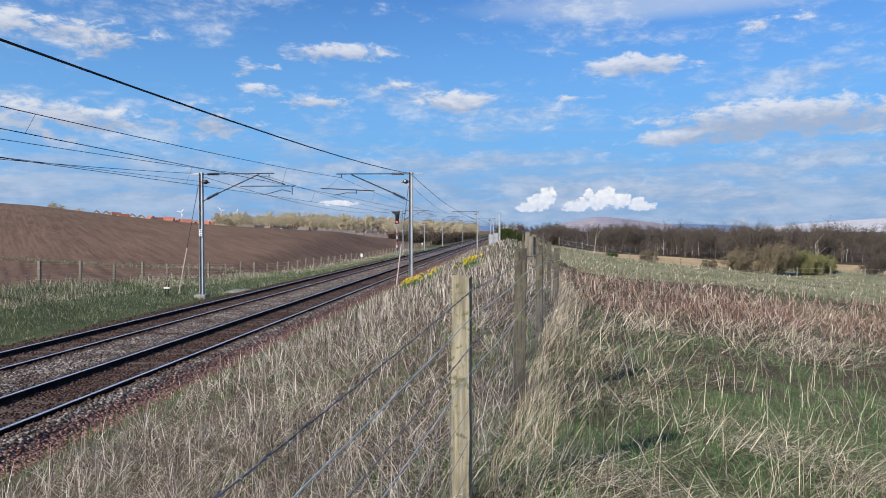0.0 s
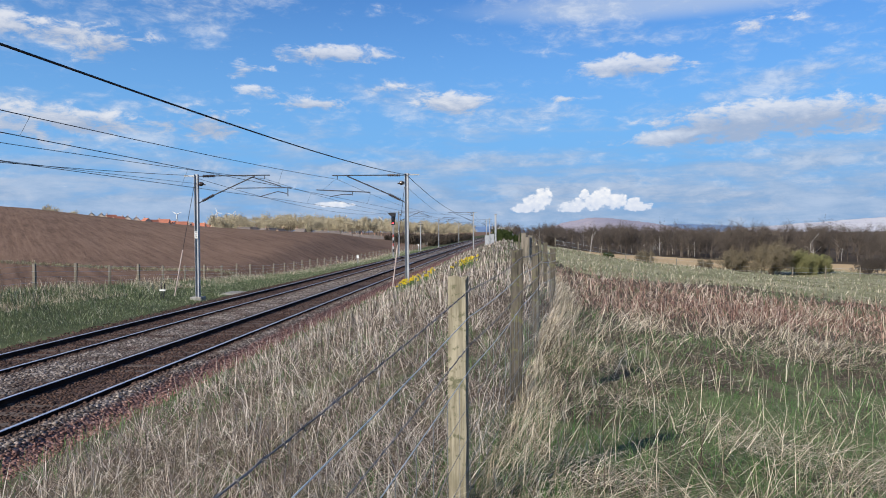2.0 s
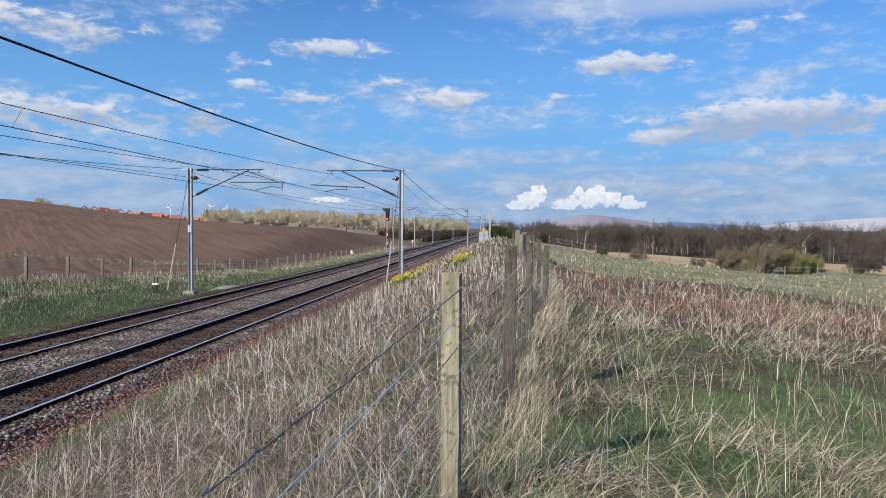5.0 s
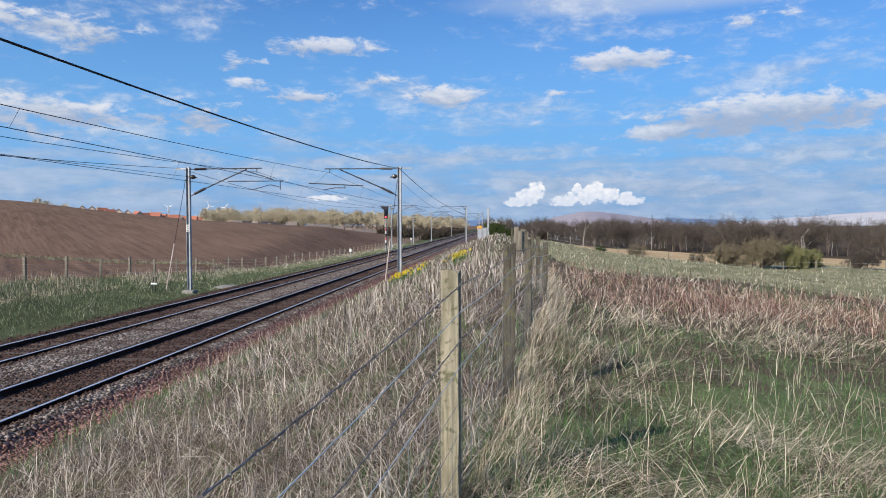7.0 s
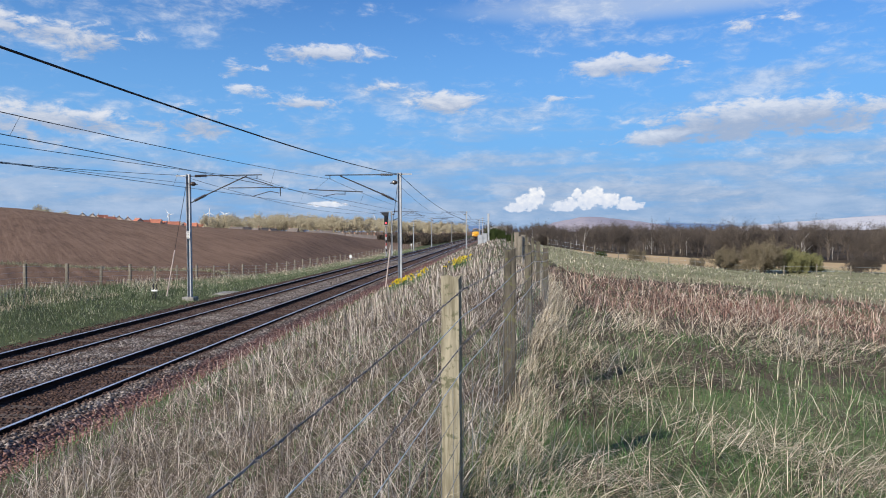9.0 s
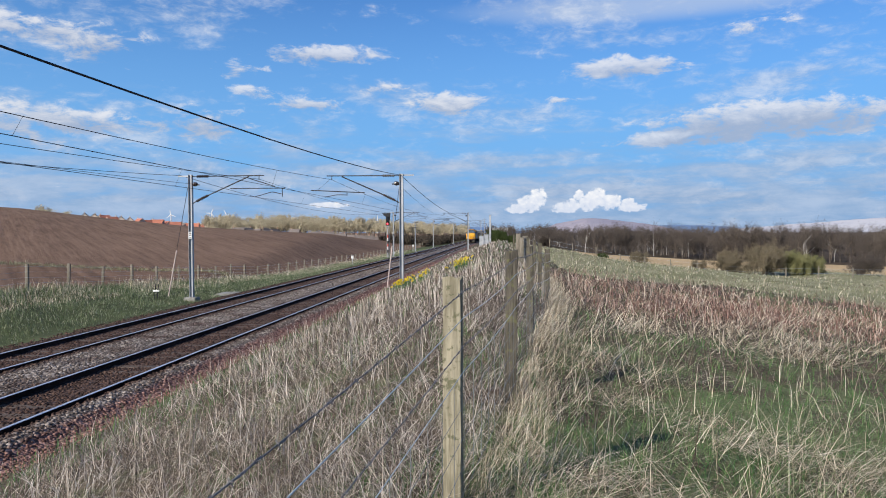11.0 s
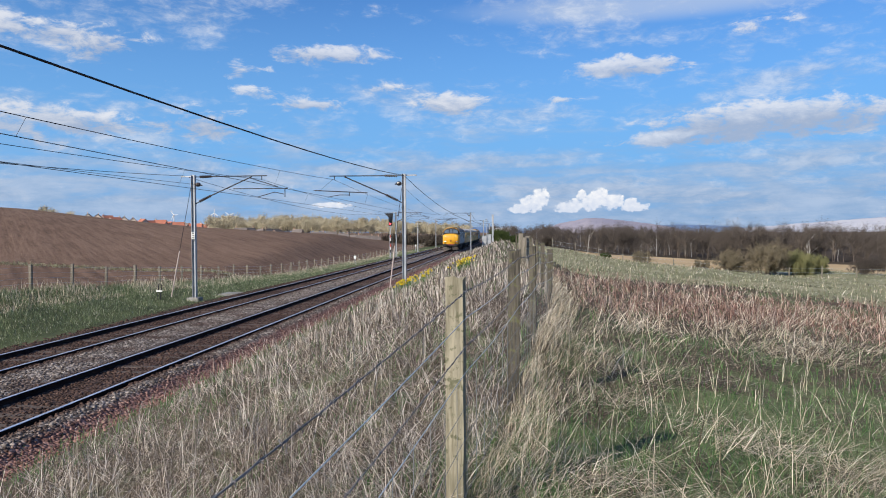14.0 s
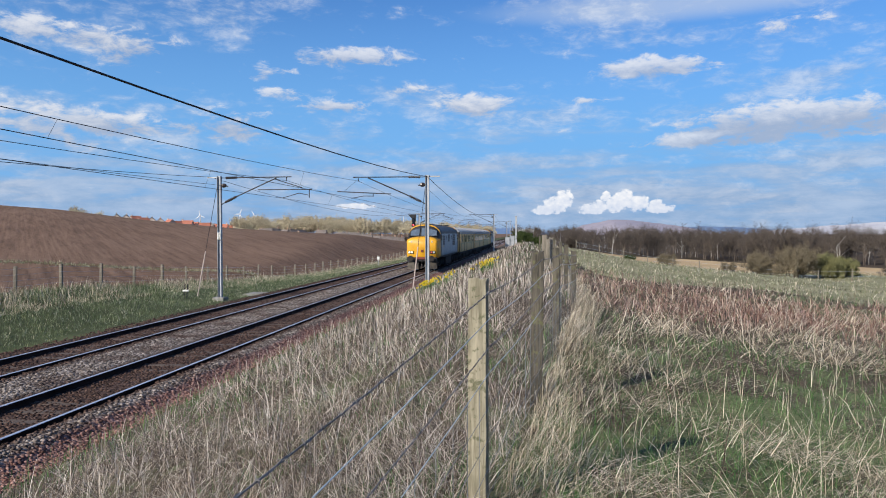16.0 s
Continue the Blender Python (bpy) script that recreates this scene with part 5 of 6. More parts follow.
# ------------------------------------------------------------------ far buildings and hills
def make_house(x, y, ridge, w, d, turn, roof_mat, wall_mat, label):
    z0 = min(float(height(x, y)), ridge - 5.5)
    h = thing("house", pose(x, y, z0, 0, 0, turn), label, "house", "village houses")
    eave, top = ridge - z0 - 2.5, ridge - z0
    bm = bmesh.new()
    pr = [(-d / 2, 0), (d / 2, 0), (d / 2, eave), (0, top - 0.12), (-d / 2, eave)]
    a = [bm.verts.new((-w / 2, p, z)) for p, z in pr]
    b = [bm.verts.new((w / 2, p, z)) for p, z in pr]
    bm.faces.new(a)
    bm.faces.new(b[::-1])
    for i in range(5):
        bm.faces.new((a[i], a[(i + 1) % 5], b[(i + 1) % 5], b[i]))
    bmesh.ops.recalc_face_normals(bm, faces=bm.faces[:])
    part("wall", bm, M[wall_mat], h)
    bm = bmesh.new()
    for s in (-1, 1):
        a = [bm.verts.new((sx * (w / 2 + 0.25), s * yy, zz)) for sx in (-1, 1) for yy, zz in ((d / 2 + 0.35, eave - 0.25), (0, top), (0, top + 0.15), (d / 2 + 0.35, eave - 0.08))]
        for f in ((0, 1, 2, 3), (7, 6, 5, 4), (0, 4, 5, 1), (3, 2, 6, 7), (0, 3, 7, 4), (1, 5, 6, 2)):
            bm.faces.new([a[i] for i in f])
    bmesh.ops.recalc_face_normals(bm, faces=bm.faces[:])
    roof = part("roof", bm, M[roof_mat], h, "orange-red tiled roof" if roof_mat == "redtile" else "grey-brown tiled roof")
    for sx in ((-w / 2 + 0.7) * (1 if int(w * 7) % 2 else -1),):
        c = part("chimney", box(bmesh.new(), (sx, 0, top + 0.25), (0.6, 0.5, 1.0), 0.03), M[wall_mat], roof)
        for k in (-0.2, 0.2):
            part("chimney_pot", tube(bmesh.new(), (sx + k * 0.7, 0, top + 0.75), (sx + k * 0.7, 0, top + 1.0), 0.1, 8), M["redtile"], c)
    for k in range(3):
        wx = (k - 1) * w * 0.3
        win = part("window", box(bmesh.new(), (wx, -d / 2 - 0.01, eave - 1.1), (1.2, 0.08, 1.3), 0.01), M["white"], h)
        part("pane", box(bmesh.new(), (wx, -d / 2 - 0.055, eave - 1.1), (1.0, 0.03, 1.1)), M["glass"], win)


M["redtile"] = worn("orange-red clay tiles", (0.46, 0.17, 0.1), (0.32, 0.12, 0.08), 0.85, 0, 0.5, 6.0)
M["browntile"] = worn("grey-brown concrete tiles", (0.2, 0.165, 0.14), (0.12, 0.1, 0.09), 0.85, 0, 0.5, 6.0)
M["render"] = worn("pale roughcast", (0.6, 0.5, 0.4), (0.45, 0.38, 0.3), 0.9, 0, 0.5, 6.0)
M["stonewall"] = worn("warm brown stone", (0.4, 0.28, 0.2), (0.28, 0.2, 0.15), 0.9, 0, 0.5, 6.0)


def brow(s):
    """Slope from the eye to the top of the ploughed hill along one bearing."""
    y = np.arange(60.0, 300.0, 4.0)
    return float(((height(-s * y, y) - EYE[2]) / y).max())


def make_village():
    rng = random.Random(8)
    for s in (0.62, 0.605, 0.59, 0.578, 0.564, 0.55, 0.535, 0.522, 0.508, 0.494, 0.48, 0.467, 0.454, 0.44, 0.427, 0.413, 0.4):
        y = 430 + rng.uniform(-14, 14)
        red = rng.random() < 0.78
        make_house(-s * y, y, 3.12 + (brow(s) + rng.uniform(0.003, 0.0055)) * y, rng.uniform(6.0, 8.5), 5.5, rng.choice((-65, -40, 30, 60, 10)), "redtile" if red else "browntile", "render", "pale village house with an orange-red tiled roof" if red else "pale village house with a grey-brown tiled roof")
    for s in (0.385, 0.37, 0.355, 0.343, 0.33, 0.3, 0.27, 0.25, 0.232, 0.215):
        y = 345 + rng.uniform(-10, 10)
        make_house(-s * y, y, 3.12 + (brow(s) + rng.uniform(0.002, 0.0045)) * y, rng.uniform(5.0, 7.0), 5.5, rng.choice((70, 20, -30, 0)) + rng.uniform(-10, 10), "browntile", "stonewall", "brown stone cottage with a dark tiled roof")
    for s, y in ((0.128, 300.0), (0.112, 306.0), (0.2, 320.0), (0.19, 326.0)):
        make_house(-s * y, y, 3.12 + (brow(s) + 0.004) * y, 7.5, 6.0, rng.uniform(20, 60), "browntile", "stonewall", "low brown bungalow behind the field")
    # pale sheds where the line goes out of sight
    for x, y, w in ((-1.8, 262.0, 2.6), (-0.4, 268.0, 2.6), (0.8, 275.0, 3.0)):
        z0 = float(height(x, y))
        s = thing("depot_shed", pose(x, y, z0, 0, 0, 12), "small white metal-clad shed beside the railway", "shed", "white sheds")
        part("wall", box(bmesh.new(), (0, 0, 2.0), (w, 5, 4.0), 0.05), M["white"], s)
        part("roof", box(bmesh.new(), (0, 0, 4.1), (w + 0.3, 5.3, 0.2), 0.05), M["galv"], s)
        part("door", box(bmesh.new(), (0, -2.52, 1.4), (w * 0.5, 0.06, 2.4), 0.01), M["dark"], s)


make_village()


def make_turbines():
    for s, e, y, first in ((0.402, 0.026, 2500.0, 20.0), (0.425, 0.029, 2800.0, 75.0), (0.235, 0.017, 2400.0, 5.0), (0.178, 0.016, 2500.0, 50.0), (0.487, 0.027, 2700.0, 40.0)):
        x = -s * y
        z0 = float(height(x, y)) - 1
        hub_z = 3.12 + e * y - z0
        t = thing("wind_turbine", pose(x, y, z0), "distant white three-bladed wind turbine", "wind turbine", "wind turbines")
        part("tower", tube(bmesh.new(), (0, 0, 0), (0, 0, hub_z), 2.6, 10, 1.6), M["white"], t)
        part("nacelle", box(bmesh.new(), (0, 1.5, hub_z), (3.4, 7, 3.4), 0.5), M["white"], t)
        hub = part("rotor", ball(bmesh.new(), (0, 0, 0), 1.8), M["white"], t)
        for k in range(3):
            a = radians(120 * k)
            ca, sa = math.sin(a), math.cos(a)
            bm = bmesh.new()
            loft(bm, [[(ca * r + sa * w, 0, sa * r - ca * w), (ca * r, 0.5, sa * r), (ca * r - sa * w, 0, sa * r + ca * w), (ca * r, -0.5, sa * r)] for r, w in ((1.0, 0.9), (5.0, 1.6), (14.0, 1.1), (22.0, 0.4))])
            part("blade", bm, M["white"], hub)
        m = pose(0, -3.0, hub_z)
        hub.matrix_basis = m @ pose(0, 0, 0, 0, first, 0)
        ROTORS.append((hub, m, first))


make_turbines()


def make_hills():
    """Moorland on the skyline, far beyond the wood."""
    def ridge(name, y, bumps, base, mat, label, a0, a1):
        n, rows = 90, 7
        vs, fs = [], []
        for j in range(rows):
            for i in range(n + 1):
                u = i / n
                x = y * (a0 + (a1 - a0) * u)
                top = sum(h * math.exp(-((u - c) / w) ** 2) for c, w, h in bumps) + 6 * noise.noise((u * 9, 0.3, y)) + 3 * noise.noise((u * 30, 2.3, y))
                edge = min(1, u * 6, (1 - u) * 6)
                k = math.sin(math.pi * j / (rows - 1))
                vs.append((x, y + (j / (rows - 1) - 0.5) * 1200, -20 + (base + max(0, top)) * k * edge + 20 * k))
        for j in range(rows - 1):
            for i in range(n):
                a = j * (n + 1) + i
                fs.append((a, a + 1, a + n + 2, a + n + 1))
        me = bpy.data.meshes.new(name)
        me.from_pydata(vs, [], fs)
        me.materials.append(M[mat])
        me.shade_smooth()
        tagged(new(name, me), label, "hill", kind="structure")
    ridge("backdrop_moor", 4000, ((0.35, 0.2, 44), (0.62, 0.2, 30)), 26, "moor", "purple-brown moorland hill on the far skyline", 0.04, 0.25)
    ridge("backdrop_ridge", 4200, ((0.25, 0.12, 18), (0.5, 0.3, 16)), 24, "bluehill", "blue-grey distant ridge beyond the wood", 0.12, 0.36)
    ridge("backdrop_fell", 3900, ((0.45, 0.25, 38), (0.7, 0.2, 30)), 20, "fell", "pale hazy fell on the far skyline", 0.28, 0.75)
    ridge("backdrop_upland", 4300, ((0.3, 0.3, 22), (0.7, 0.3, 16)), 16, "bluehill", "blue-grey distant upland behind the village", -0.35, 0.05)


# Distance haze is mixed straight into these hill colours.
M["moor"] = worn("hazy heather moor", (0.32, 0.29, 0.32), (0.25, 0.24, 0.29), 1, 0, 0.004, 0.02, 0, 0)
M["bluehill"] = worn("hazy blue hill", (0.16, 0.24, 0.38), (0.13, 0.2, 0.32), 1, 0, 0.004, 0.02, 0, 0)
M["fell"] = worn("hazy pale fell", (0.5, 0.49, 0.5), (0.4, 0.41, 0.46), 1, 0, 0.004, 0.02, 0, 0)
make_hills()


# ------------------------------------------------------------------ grass
def field_noise(x, y, s, seed=0.0):
    return 0.5 + 0.25 * (np.sin(x * 1.1 * s + 1.9 * np.sin(y * 0.83 * s + seed)) + np.sin(y * 1.37 * s + 1.6 * np.sin(x * 0.71 * s + 2 + seed))) + 0.12 * np.sin((x - y) * 2.9 * s + seed)


def grass(name, x, y, h, width, lean, lean_dir, mat, label, rng, bend=0.5, category="grass", lift=0.0):
    """Blades of five points, each bent over its lean direction."""
    n = len(x)
    z = height(x, y) - 0.01 + lift
    az = lean_dir
    dirx, diry = np.cos(az), np.sin(az)
    sl, cl = np.sin(lean), np.cos(lean)
    face = rng.uniform(0, math.pi, n)
    wx, wy = np.cos(face) * width / 2, np.sin(face) * width / 2
    base = np.stack([x, y, z], 1)
    side = np.stack([wx, wy, np.zeros(n)], 1)
    mid = base + np.stack([dirx * sl * h * 0.45, diry * sl * h * 0.45, cl * h * 0.55], 1)
    l2 = np.minimum(lean + bend * rng.uniform(0.2, 1.2, n), 1.65)
    tip = mid + np.stack([dirx * np.sin(l2) * h * 0.5, diry * np.sin(l2) * h * 0.5, np.cos(l2) * h * 0.5], 1)
    V = np.stack([base - side, base + side, mid - side * 0.8, mid + side * 0.8, tip], 1).reshape(-1, 3)
    k = np.arange(n)[:, None] * 5
    T = np.concatenate([k + [0, 1, 3], k + [0, 3, 2], k + [2, 3, 4]], 1).reshape(-1, 3)
    return tagged(new(name, mesh_from(name, V, T, M[mat])), label, category, kind="stuff")


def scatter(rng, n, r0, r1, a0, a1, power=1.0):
    """Points thinning out with distance from the camera, which stands over the origin."""
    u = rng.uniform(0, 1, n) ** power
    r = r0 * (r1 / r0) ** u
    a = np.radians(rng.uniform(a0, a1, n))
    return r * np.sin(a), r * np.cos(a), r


M["straw"] = blades("dry straw", (0.0, (0.06, 0.046, 0.032)), (0.28, (0.22, 0.175, 0.12)), (0.55, (0.54, 0.455, 0.33)), (1.0, (0.86, 0.77, 0.61)))
M["stalk"] = blades("grey dead stalks", (0.0, (0.035, 0.026, 0.022)), (0.3, (0.14, 0.108, 0.086)), (0.6, (0.44, 0.365, 0.295)), (1.0, (0.88, 0.8, 0.69)))
# Coloured far darker than the stems above, so gaps between them look dark.
M["thatch"] = blades("dark brown thatch", (0.0, (0.018, 0.013, 0.01)), (0.6, (0.066, 0.049, 0.037)), (0.88, (0.17, 0.132, 0.1)), (1.0, (0.4, 0.33, 0.25)))
M["green"] = blades("green grass", (0.0, (0.025, 0.058, 0.019)), (0.5, (0.075, 0.155, 0.048)), (0.85, (0.145, 0.235, 0.085)), (1.0, (0.3, 0.35, 0.18)))
M["olive"] = blades("pale olive pasture grass", (0.0, (0.09, 0.1, 0.05)), (0.5, (0.22, 0.225, 0.125)), (0.8, (0.37, 0.36, 0.225)), (1.0, (0.56, 0.51, 0.37)))
M["verge"] = blades("verge grass", (0.0, (0.04, 0.06, 0.026)), (0.5, (0.115, 0.15, 0.07)), (0.8, (0.25, 0.28, 0.16)), (1.0, (0.56, 0.53, 0.4)))
M["bracken"] = blades("dead bracken", (0.0, (0.085, 0.042, 0.034)), (0.4, (0.24, 0.13, 0.1)), (0.7, (0.42, 0.28, 0.22)), (1.0, (0.72, 0.6, 0.49)))
M["flower"] = worn("yellow petals", (0.82, 0.68, 0.04), (0.68, 0.5, 0.03), 0.6, 0, 30, 80, 0)


def make_grass():
    rng = np.random.default_rng(5)
    N = lambda n, m, d: np.clip(rng.normal(m, d, n), 0.0, 1.5)
    fy, fx = [p[1] for p in FENCE], [p[0] for p in FENCE]
    wide = lambda r, w, far=0.00062: np.maximum(w, far * r) * rng.uniform(0.6, 1.5, len(r))
    any_way = lambda n: rng.uniform(0, 6.283, n)

    def tufted(x, y, r, per, spread):
        """Blades gathered in tufts; returns blade places and the tuft each belongs to."""
        own = np.repeat(np.arange(len(x)), per)
        wide_ = spread * (1 + 0.06 * r[own])
        return x[own] + rng.normal(0, 1, len(own)) * wide_, y[own] + rng.normal(0, 1, len(own)) * wide_, r[own], own

    fence_x = lambda y: np.interp(y, fy, fx)
    FAR = 0.0006

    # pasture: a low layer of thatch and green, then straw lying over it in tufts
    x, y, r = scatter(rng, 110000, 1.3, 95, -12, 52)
    k = x > fence_x(y) + 0.1
    x, y, r = x[k], y[k], r[k]
    lush = 0.5 * field_noise(x, y, 0.8) + 0.32 * field_noise(x, y, 2.3, 2) + 0.25 * field_noise(x, y, 5.1, 3)
    red = soft(y, 10, 14) * (1 - soft(y, 22, 32)) * soft(x, 0.3, 1.5)
    green = (lush + 0.24 - 0.5 * red > 0.3 + 0.4 * rng.uniform(0, 1, len(x)))
    pale = green & (r > rng.normal(27, 7, len(r)))
    n = int(pale.sum())
    grass("olive_grass", x[pale], y[pale], rng.uniform(0.05, 0.17, n), wide(r[pale], 0.004, 0.0009), N(n, 0.6, 0.35), any_way(n), "olive", "pale olive grass on the far pasture", rng, 0.8)
    near = green & ~pale
    gx, gy, gr = x[near], y[near], r[near]
    n = len(gx)
    grass("green_grass", gx, gy, rng.uniform(0.06, 0.22, n) * (1 - 0.35 * soft(gr, 16, 40)), wide(gr, 0.004, FAR), N(n, 0.75, 0.4), any_way(n), "green", "fresh green grass among dead stems", rng, 0.9)
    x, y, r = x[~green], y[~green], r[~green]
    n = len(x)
    grass("thatch", x, y, rng.uniform(0.08, 0.3, n), wide(r, 0.004, FAR), N(n, 1.15, 0.35), any_way(n), "thatch", "dark flattened grass under the straw", rng, 0.5)
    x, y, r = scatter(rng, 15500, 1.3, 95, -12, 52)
    k = x > fence_x(y) + 0.15
    x, y, r = x[k], y[k], r[k]
    lush = 0.5 * field_noise(x, y, 0.8) + 0.32 * field_noise(x, y, 2.3, 2) + 0.25 * field_noise(x, y, 5.1, 3)
    red = soft(y, 10.5, 14) * (1 - soft(y, 22, 32)) * soft(x, 0.3, 1.5)
    k = (lush < 0.34 + 0.34 * rng.uniform(0, 1, len(x)) + 0.12 * soft(r, 24, 40)) & (red * 0.7 < rng.uniform(0, 1, len(x))) & (0.7 * soft(r, 24, 36) < rng.uniform(0, 1, len(x)))
    x, y, r = x[k], y[k], r[k]
    lay = -0.7 + 2.2 * (field_noise(x, y, 0.35, 5) - 0.5) + rng.normal(0, 0.8, len(x)) + math.pi * (rng.uniform(0, 1, len(x)) < 0.25)
    flat = np.clip(rng.normal(1.34, 0.15, len(x)) - 0.5 * (rng.uniform(0, 1, len(x)) < 0.2), 0.2, 1.5)
    tall = rng.uniform(0.14, 0.42, len(x)) * (1 - 0.62 * soft(r, 12, 34))
    bx, by, br, own = tufted(x, y, r, 13, 0.11)
    n = len(bx)
    grass("dry_grass", bx, by, tall[own] * rng.uniform(0.6, 1.15, n), wide(br, 0.003, FAR), np.clip(flat[own] + rng.normal(0, 0.16, n), 0.05, 1.5), lay[own] + rng.normal(0, 0.3, n), "straw", "flattened pale straw-coloured dry grass", rng, 0.2, lift=0.12 * rng.uniform(0, 1, n))
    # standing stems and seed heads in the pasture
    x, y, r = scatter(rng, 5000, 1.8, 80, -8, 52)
    k = x > fence_x(y) + 0.3
    x, y, r = x[k], y[k], r[k]
    n = len(x)
    grass("pasture_stalks", x, y, rng.uniform(0.2, 0.5, n) * (1 - 0.4 * soft(r, 16, 40)), wide(r, 0.003, FAR), N(n, 0.4, 0.3), any_way(n), "straw", "thin standing dead stalks in the pasture", rng, 0.3)
    x, y, r = scatter(rng, 170, 2.6, 30, -2, 50)
    k = x > fence_x(y) + 0.4
    x, y, r = x[k], y[k], r[k]
    n = len(x)
    grass("dock_stems", x, y, rng.uniform(0.2, 0.5, n), wide(r, 0.006), N(n, 0.12, 0.1), any_way(n), "thatch", "dark brown standing dock stems", rng, 0.1)
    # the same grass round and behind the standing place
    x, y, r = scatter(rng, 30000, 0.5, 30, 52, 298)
    k = (x > -6.8) & (np.abs(x - fence_x(y)) > 0.03)
    x, y, r = x[k], y[k], r[k]
    n = len(x)
    grass("rear_grass", x, y, rng.uniform(0.1, 0.4, n), wide(r, 0.004), N(n, 1.1, 0.4), any_way(n), "straw", "flattened dry grass round the standing place", rng, 0.5)
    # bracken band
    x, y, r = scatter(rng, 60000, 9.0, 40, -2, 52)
    red = soft(y, 10, 14.5) * (1 - soft(y, 20, 31)) * soft(x, 0.6, 1.8)
    k = red * (0.35 + field_noise(x, y, 0.35)) > rng.uniform(0.2, 1.35, len(x))
    x, y, r = x[k], y[k], r[k]
    n = len(x)
    grass("dead_bracken", x, y, rng.uniform(0.1, 0.38, n), wide(r, 0.004, 0.0006), N(n, 0.75, 0.45), any_way(n), "bracken", "reddish-brown dead bracken stems", rng, 0.5, "bracken")

    # bank between fence and line: dark thatch and green below, tangled dead stems over it
    def on_bank(count, r1, far_side=0.0):
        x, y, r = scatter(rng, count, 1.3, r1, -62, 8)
        k = (x < fence_x(y) + far_side) & (x > -6.95 + rng.normal(0, 0.12, len(x)))
        return x[k], y[k], r[k]

    x, y, r = on_bank(95000, 120, 0.05)
    edge = 1 - soft(x, -6.3, -5.3)
    lush = 0.5 * field_noise(x, y, 0.7, 4) + 0.3 * field_noise(x, y, 2.1, 1) + 0.2 * field_noise(x, y, 4.7, 7) + 0.4 * edge * (1 - soft(y, 25, 60))
    green = lush + 0.4 * edge * (1 - soft(y, 25, 60)) > 0.36 + 0.42 * rng.uniform(0, 1, len(x))
    gx, gy, gr = x[green], y[green], r[green]
    n = len(gx)
    grass("bank_grass", gx, gy, rng.uniform(0.08, 0.27, n), wide(gr, 0.0034, 0.00065), N(n, 0.5, 0.35), any_way(n), "green", "green grass tufts on the bank", rng, 0.8)
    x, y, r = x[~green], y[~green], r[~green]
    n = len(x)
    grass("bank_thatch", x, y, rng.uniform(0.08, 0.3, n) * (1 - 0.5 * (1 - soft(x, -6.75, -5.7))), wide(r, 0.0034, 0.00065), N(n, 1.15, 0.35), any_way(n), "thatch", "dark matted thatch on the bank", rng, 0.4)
    x, y, r = on_bank(11500, 120, -0.05)
    edge = 1 - soft(x, -6.3, -5.2)
    k = rng.uniform(0, 1, len(x)) > np.maximum(0.8 * edge, 0.45 * soft(y, 12, 22))
    x, y, r, edge = x[k], y[k], r[k], edge[k]
    lay, flat = any_way(len(x)), np.clip(rng.normal(1.15, 0.3, len(x)) - 0.75 * soft(y, 9, 20), 0.1, 1.5)
    tall = rng.uniform(0.16, 0.52, len(x)) * (1 - 0.55 * edge) * (1 - 0.3 * soft(r, 14, 40))
    bx, by, br, own = tufted(x, y, r, 9, 0.15)
    bx = np.minimum(bx, fence_x(by) - 0.02)
    n = len(bx)
    grass("dead_stems", bx, by, tall[own] * rng.uniform(0.6, 1.2, n), wide(br, 0.0034, 0.00065), np.clip(flat[own] + rng.normal(0, 0.25, n), 0.05, 1.5), lay[own] + rng.normal(0, 0.45, n), "stalk", "tangled greyish dead stems lying on the bank", rng, 0.25, lift=0.14 * rng.uniform(0, 1, n) ** 1.5 * (1 - edge[own]))
    x, y, r = on_bank(24000, 120, -0.12)
    n = len(x)
    tall = (0.35 + 0.65 * soft(fence_x(y) - x, 0.3, 1.4)) * (0.7 + 0.3 * soft(x, -6.6, -5.0))
    k = (rng.uniform(0, 1, n) < 0.28 + 0.72 * soft(y, 8, 18)) & (r > 2.2) & (rng.uniform(0, 1, n) > 0.75 * (1 - soft(x, -6.3, -5.3)))
    x, y, r, tall = x[k], y[k], r[k], tall[k]
    n = len(x)
    grass("tall_stalks", x, y, rng.uniform(0.25, 0.72, n) * tall * (1 - 0.3 * soft(r, 14, 40)), wide(r, 0.0034, 0.00065), N(n, 0.2, 0.2), any_way(n), "stalk", "tall upright pale dead stalks", rng, 0.15)
    # long grass at the fence foot
    t = rng.uniform(1.02, 9.5, 9000)
    px = np.interp(t, range(len(FENCE)), fx) + np.abs(rng.normal(0.02, 0.2, len(t))) + 0.03
    py = np.interp(t, range(len(FENCE)), fy)
    n = len(t)
    grass("fence_grass", px, py, rng.uniform(0.1, 0.3, n) * (1 + 0.3 * soft(py, 8, 12)), wide(py, 0.003, 0.0007), N(n, 0.65, 0.35), rng.normal(-0.7, 0.7, n), "straw", "long pale dry grass along the fence foot", rng, 0.6)

    # verge beyond the line
    n = 85000
    y = 8 * (150 / 8) ** rng.uniform(0, 1, n)
    x = -14.5 - rng.uniform(0, 1, n) * 7.4
    k = x < -14.4 - 0.6 * field_noise(x, y, 1.1)
    x, y = x[k], y[k]
    n = len(x)
    d = soft(-x, 16.5, 20.5)
    lump = field_noise(x, y, 1.6, 2) * 0.7 + field_noise(x, y, 4.0, 5) * 0.5
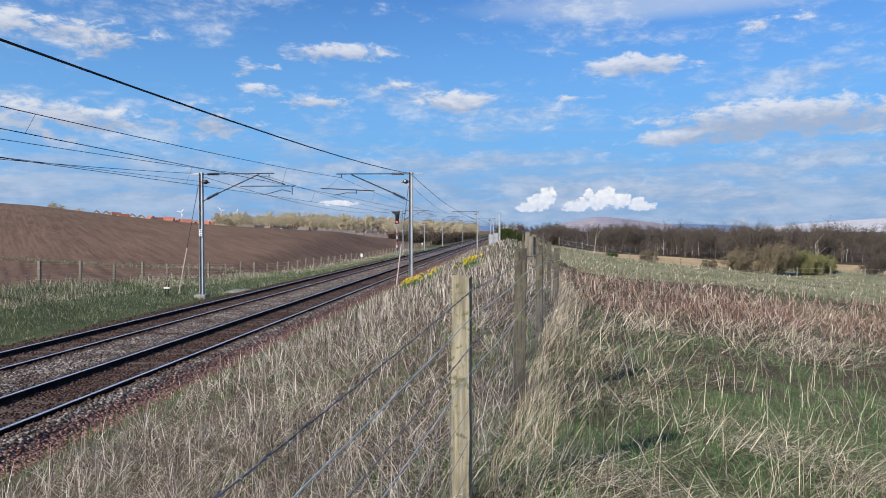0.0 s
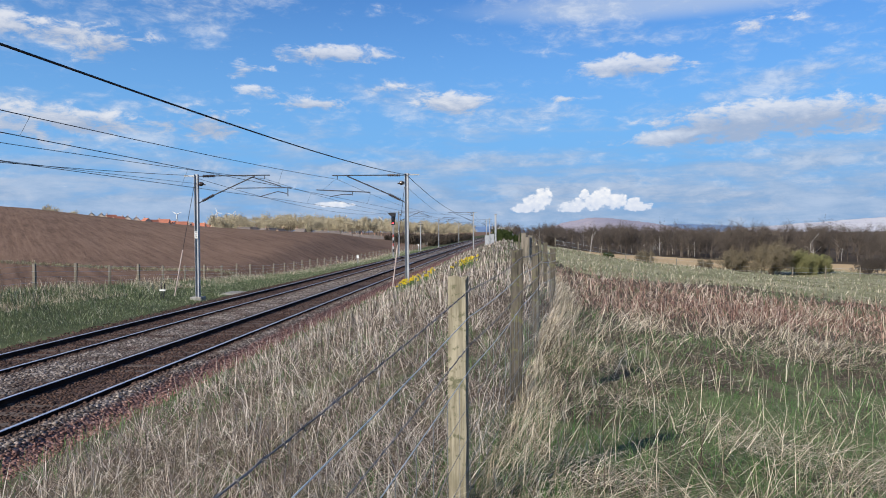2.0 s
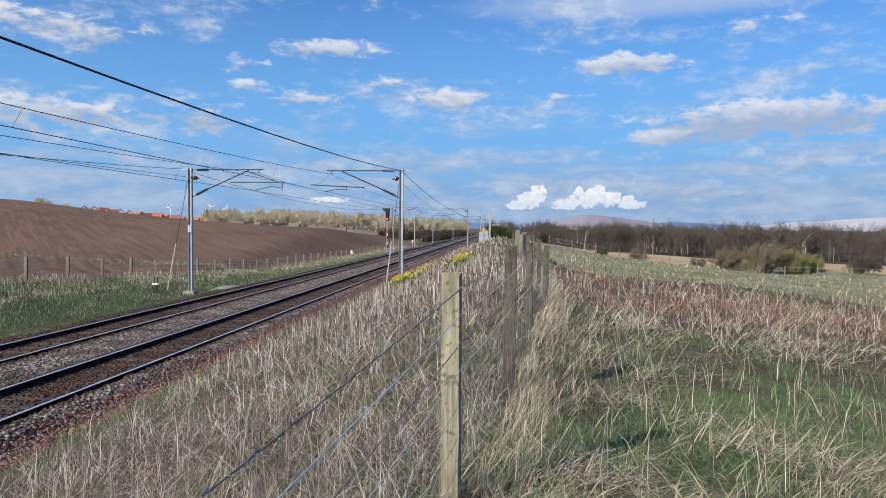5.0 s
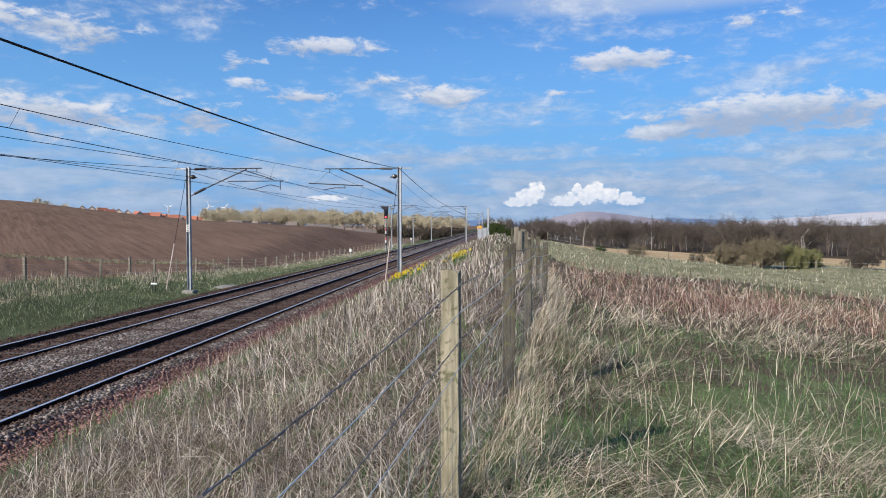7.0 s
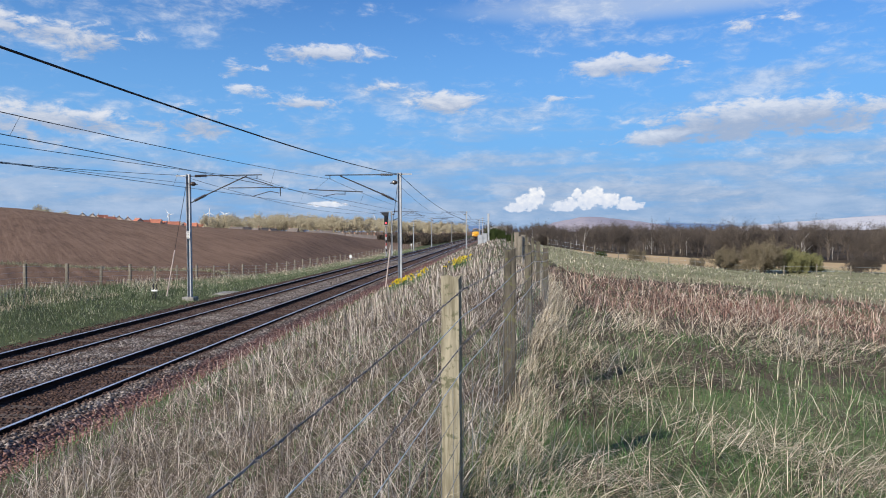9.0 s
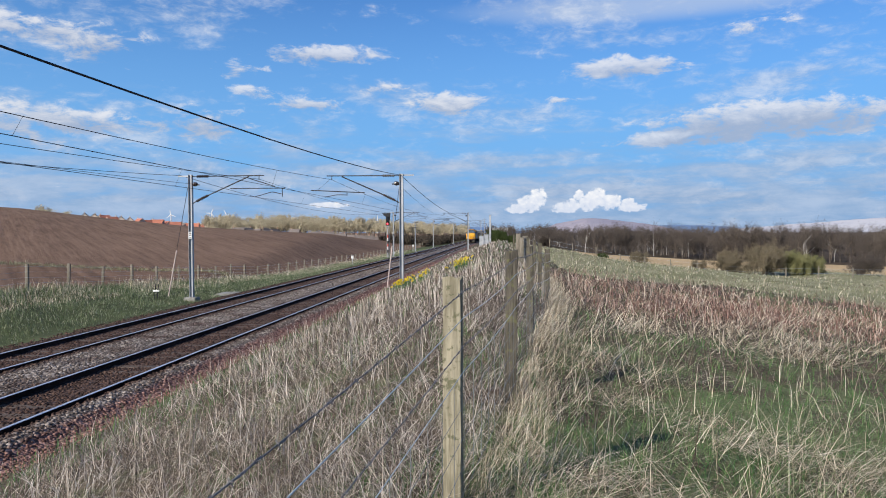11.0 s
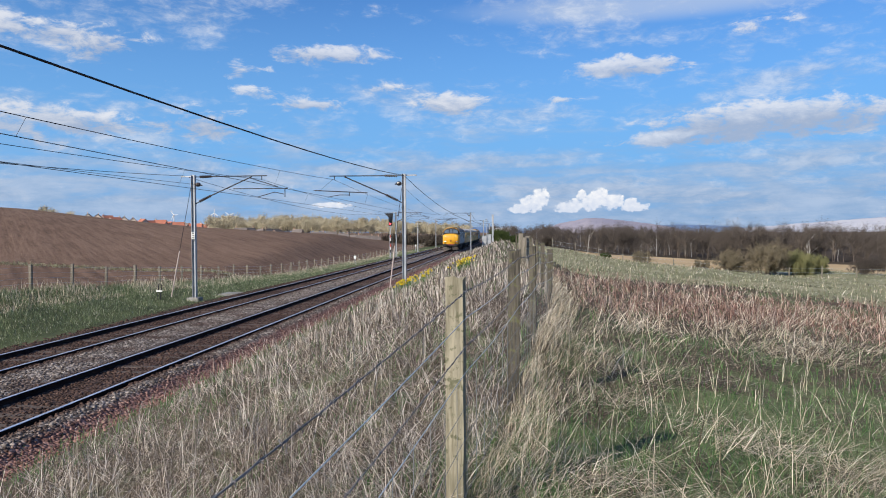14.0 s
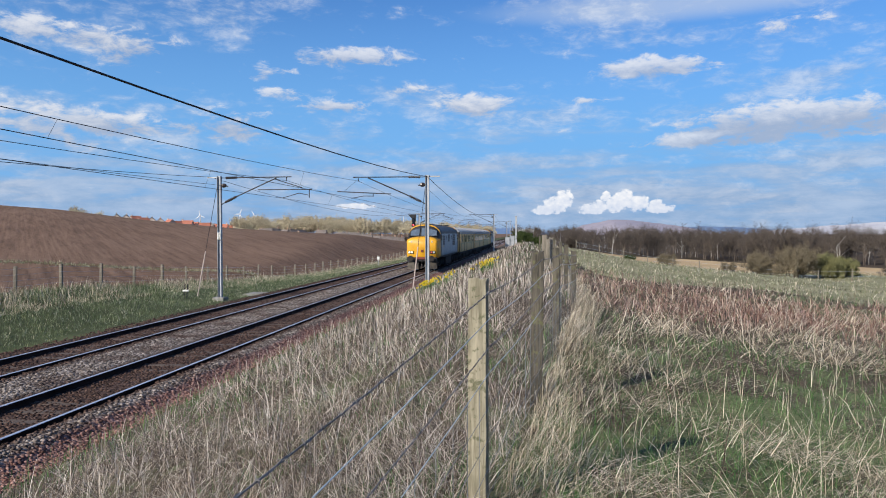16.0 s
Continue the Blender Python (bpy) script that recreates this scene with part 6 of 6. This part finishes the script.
    grass("verge_grass", x, y, rng.uniform(0.06, 0.2, n) * (1 + 1.1 * d) * (0.5 + lump), wide(np.hypot(x, y), 0.007, 0.0004), N(n, 0.55, 0.35), any_way(n), "verge", "short grey-green verge grass beside the ballast", rng, 0.6)
    n = 34000
    y = 8 * (150 / 8) ** rng.uniform(0, 1, n)
    x = -18.2 - np.abs(rng.normal(0, 2.0, n))
    thick = field_noise(x, y, 0.6, 1)
    k = thick > rng.uniform(0.1, 0.9, n)
    x, y = x[k], y[k]
    n = len(x)
    grass("boundary_grass", x, y, rng.uniform(0.12, 0.5, n) * (0.5 + 0.8 * soft(-x, 18.5, 21)), wide(np.hypot(x, y), 0.007, 0.0004), N(n, 0.15, 0.18), any_way(n), "straw", "pale dead grass along the boundary fence", rng, 0.3)
    # grassy strip across the ploughed field
    x = rng.uniform(-75, -23, 5000)
    y = 59 + 0.1 * (x + 22) + rng.normal(0, 0.6, len(x))
    k = x + 60 * field_noise(x, y, 0.06, 1) < 8
    x, y = x[k], y[k]
    n = len(x)
    grass("field_margin", x, y, rng.uniform(0.1, 0.34, n), np.full(n, 0.032), N(n, 0.5, 0.3), any_way(n), "olive", "pale grassy margin across the ploughed field", rng, 0.5)


make_grass()


def make_stones():
    """Loose ballast stones on the bed and its shoulder."""
    rng = np.random.default_rng(17)
    protos = []
    for k in range(5):
        bm = bmesh.new()
        bmesh.ops.create_icosphere(bm, subdivisions=1, radius=1.0)
        P = np.array([v.co[:] for v in bm.verts]) * rng.uniform(0.65, 1.2, (12 if len(bm.verts) == 12 else len(bm.verts), 1)) * [1.2, 1.0, 0.7]
        protos.append((P, np.array([[v.index for v in f.verts] for f in bm.faces])))
        bm.free()
    n = 27000
    y = 7 * (75 / 7) ** rng.uniform(0, 1, n)
    x = rng.uniform(-14.3, -6.6, n)
    for c in TRACKS:
        k = np.abs(np.abs(x - c) - 0.7525) < 0.1
        x[k] += 0.2
    z = height(x, y)
    size = rng.uniform(0.016, 0.036, n) * (1 + 0.012 * y)
    pick = rng.integers(0, 5, n)
    a = rng.uniform(0, 6.28, n)
    pieces = []
    for k in range(5):
        P, F = protos[k]
        i = pick == k
        ca, sa = np.cos(a[i])[:, None], np.sin(a[i])[:, None]
        V = np.stack([P[:, 0] * ca - P[:, 1] * sa, P[:, 0] * sa + P[:, 1] * ca, np.broadcast_to(P[:, 2], (i.sum(), len(P)))], -1) * size[i][:, None, None]
        V += np.stack([x[i], y[i], z[i] + 0.004], -1)[:, None, :]
        T = F[None] + (np.arange(i.sum()) * len(P))[:, None, None]
        pieces.append((V.reshape(-1, 3), T.reshape(-1, 3)))
    tagged(new("ballast_stones", mesh_from("ballast_stones", *joined(pieces), M["stone"])), "loose rust-stained and grey ballast stones", "ballast", kind="stuff")


def stone_material():
    m, t, b = material("ballast stone", 0.95, 0, 0.15)
    p = place(t)
    tone = add(t, "ShaderNodeNewGeometry").outputs["Random Per Island"]
    big = add(t, "ShaderNodeTexNoise", Vector=p, Scale=0.9, Detail=4.0).outputs[0]
    bed_colour(t, b, p, tone, big)
    grit(t, b, p, 60.0, 0.4, 0.01)
    return m


M["stone"] = stone_material()
make_stones()


def make_daffodils():
    rng = np.random.default_rng(9)
    for cx, cy, sx, sy, n in ((-4.25, 30.0, 0.35, 1.2, 75), (-3.7, 33.0, 0.3, 0.8, 24), (-1.72, 29.5, 0.4, 0.9, 55)):
        z0 = float(height(cx, cy))
        clump = thing("daffodil_clump", pose(cx, cy, z0), "clump of yellow daffodils in the dead grass", "flowers", "daffodil clumps")
        px, py = rng.normal(0, sx * 0.6, n), rng.normal(0, sy * 0.6, n)
        pz = height(cx + px, cy + py) - z0
        bm, bl = bmesh.new(), bmesh.new()
        for x, y, z in zip(px, py, pz):
            h = rng.uniform(0.26, 0.5)
            c = Vector((x, y, z + h))
            face = Vector((rng.normal(0, 0.5), -1, rng.normal(0, 0.4))).normalized()
            u = face.orthogonal().normalized()
            v = face.cross(u)
            mid = bl.verts.new(c)
            ring = [bl.verts.new(c + (u * math.cos(k * math.pi / 6) + v * math.sin(k * math.pi / 6)) * (0.042 if k % 2 == 0 else 0.026) - face * 0.012 * (k % 2)) for k in range(12)]
            for k in range(12):
                bl.faces.new((mid, ring[k], ring[(k + 1) % 12]))
            tube(bl, c, c + face * 0.05, 0.022, 6, 0.03, caps=False)
            tube(bm, (x, y, z - 0.05), c, 0.008, 3, caps=False)
            for _ in range(2):
                d = Vector((rng.normal(0, 0.1), rng.normal(0, 0.1), h * rng.uniform(0.7, 1.0)))
                tube(bm, (x, y, z - 0.05), Vector((x, y, z)) + d, 0.012, 3, 0.003, caps=False)
        part("leaves", bm, M["green"], clump)["kind"] = "stuff"
        part("flowers", bl, M["flower"], clump, "yellow flower heads")["kind"] = "stuff"


make_daffodils()


motions()
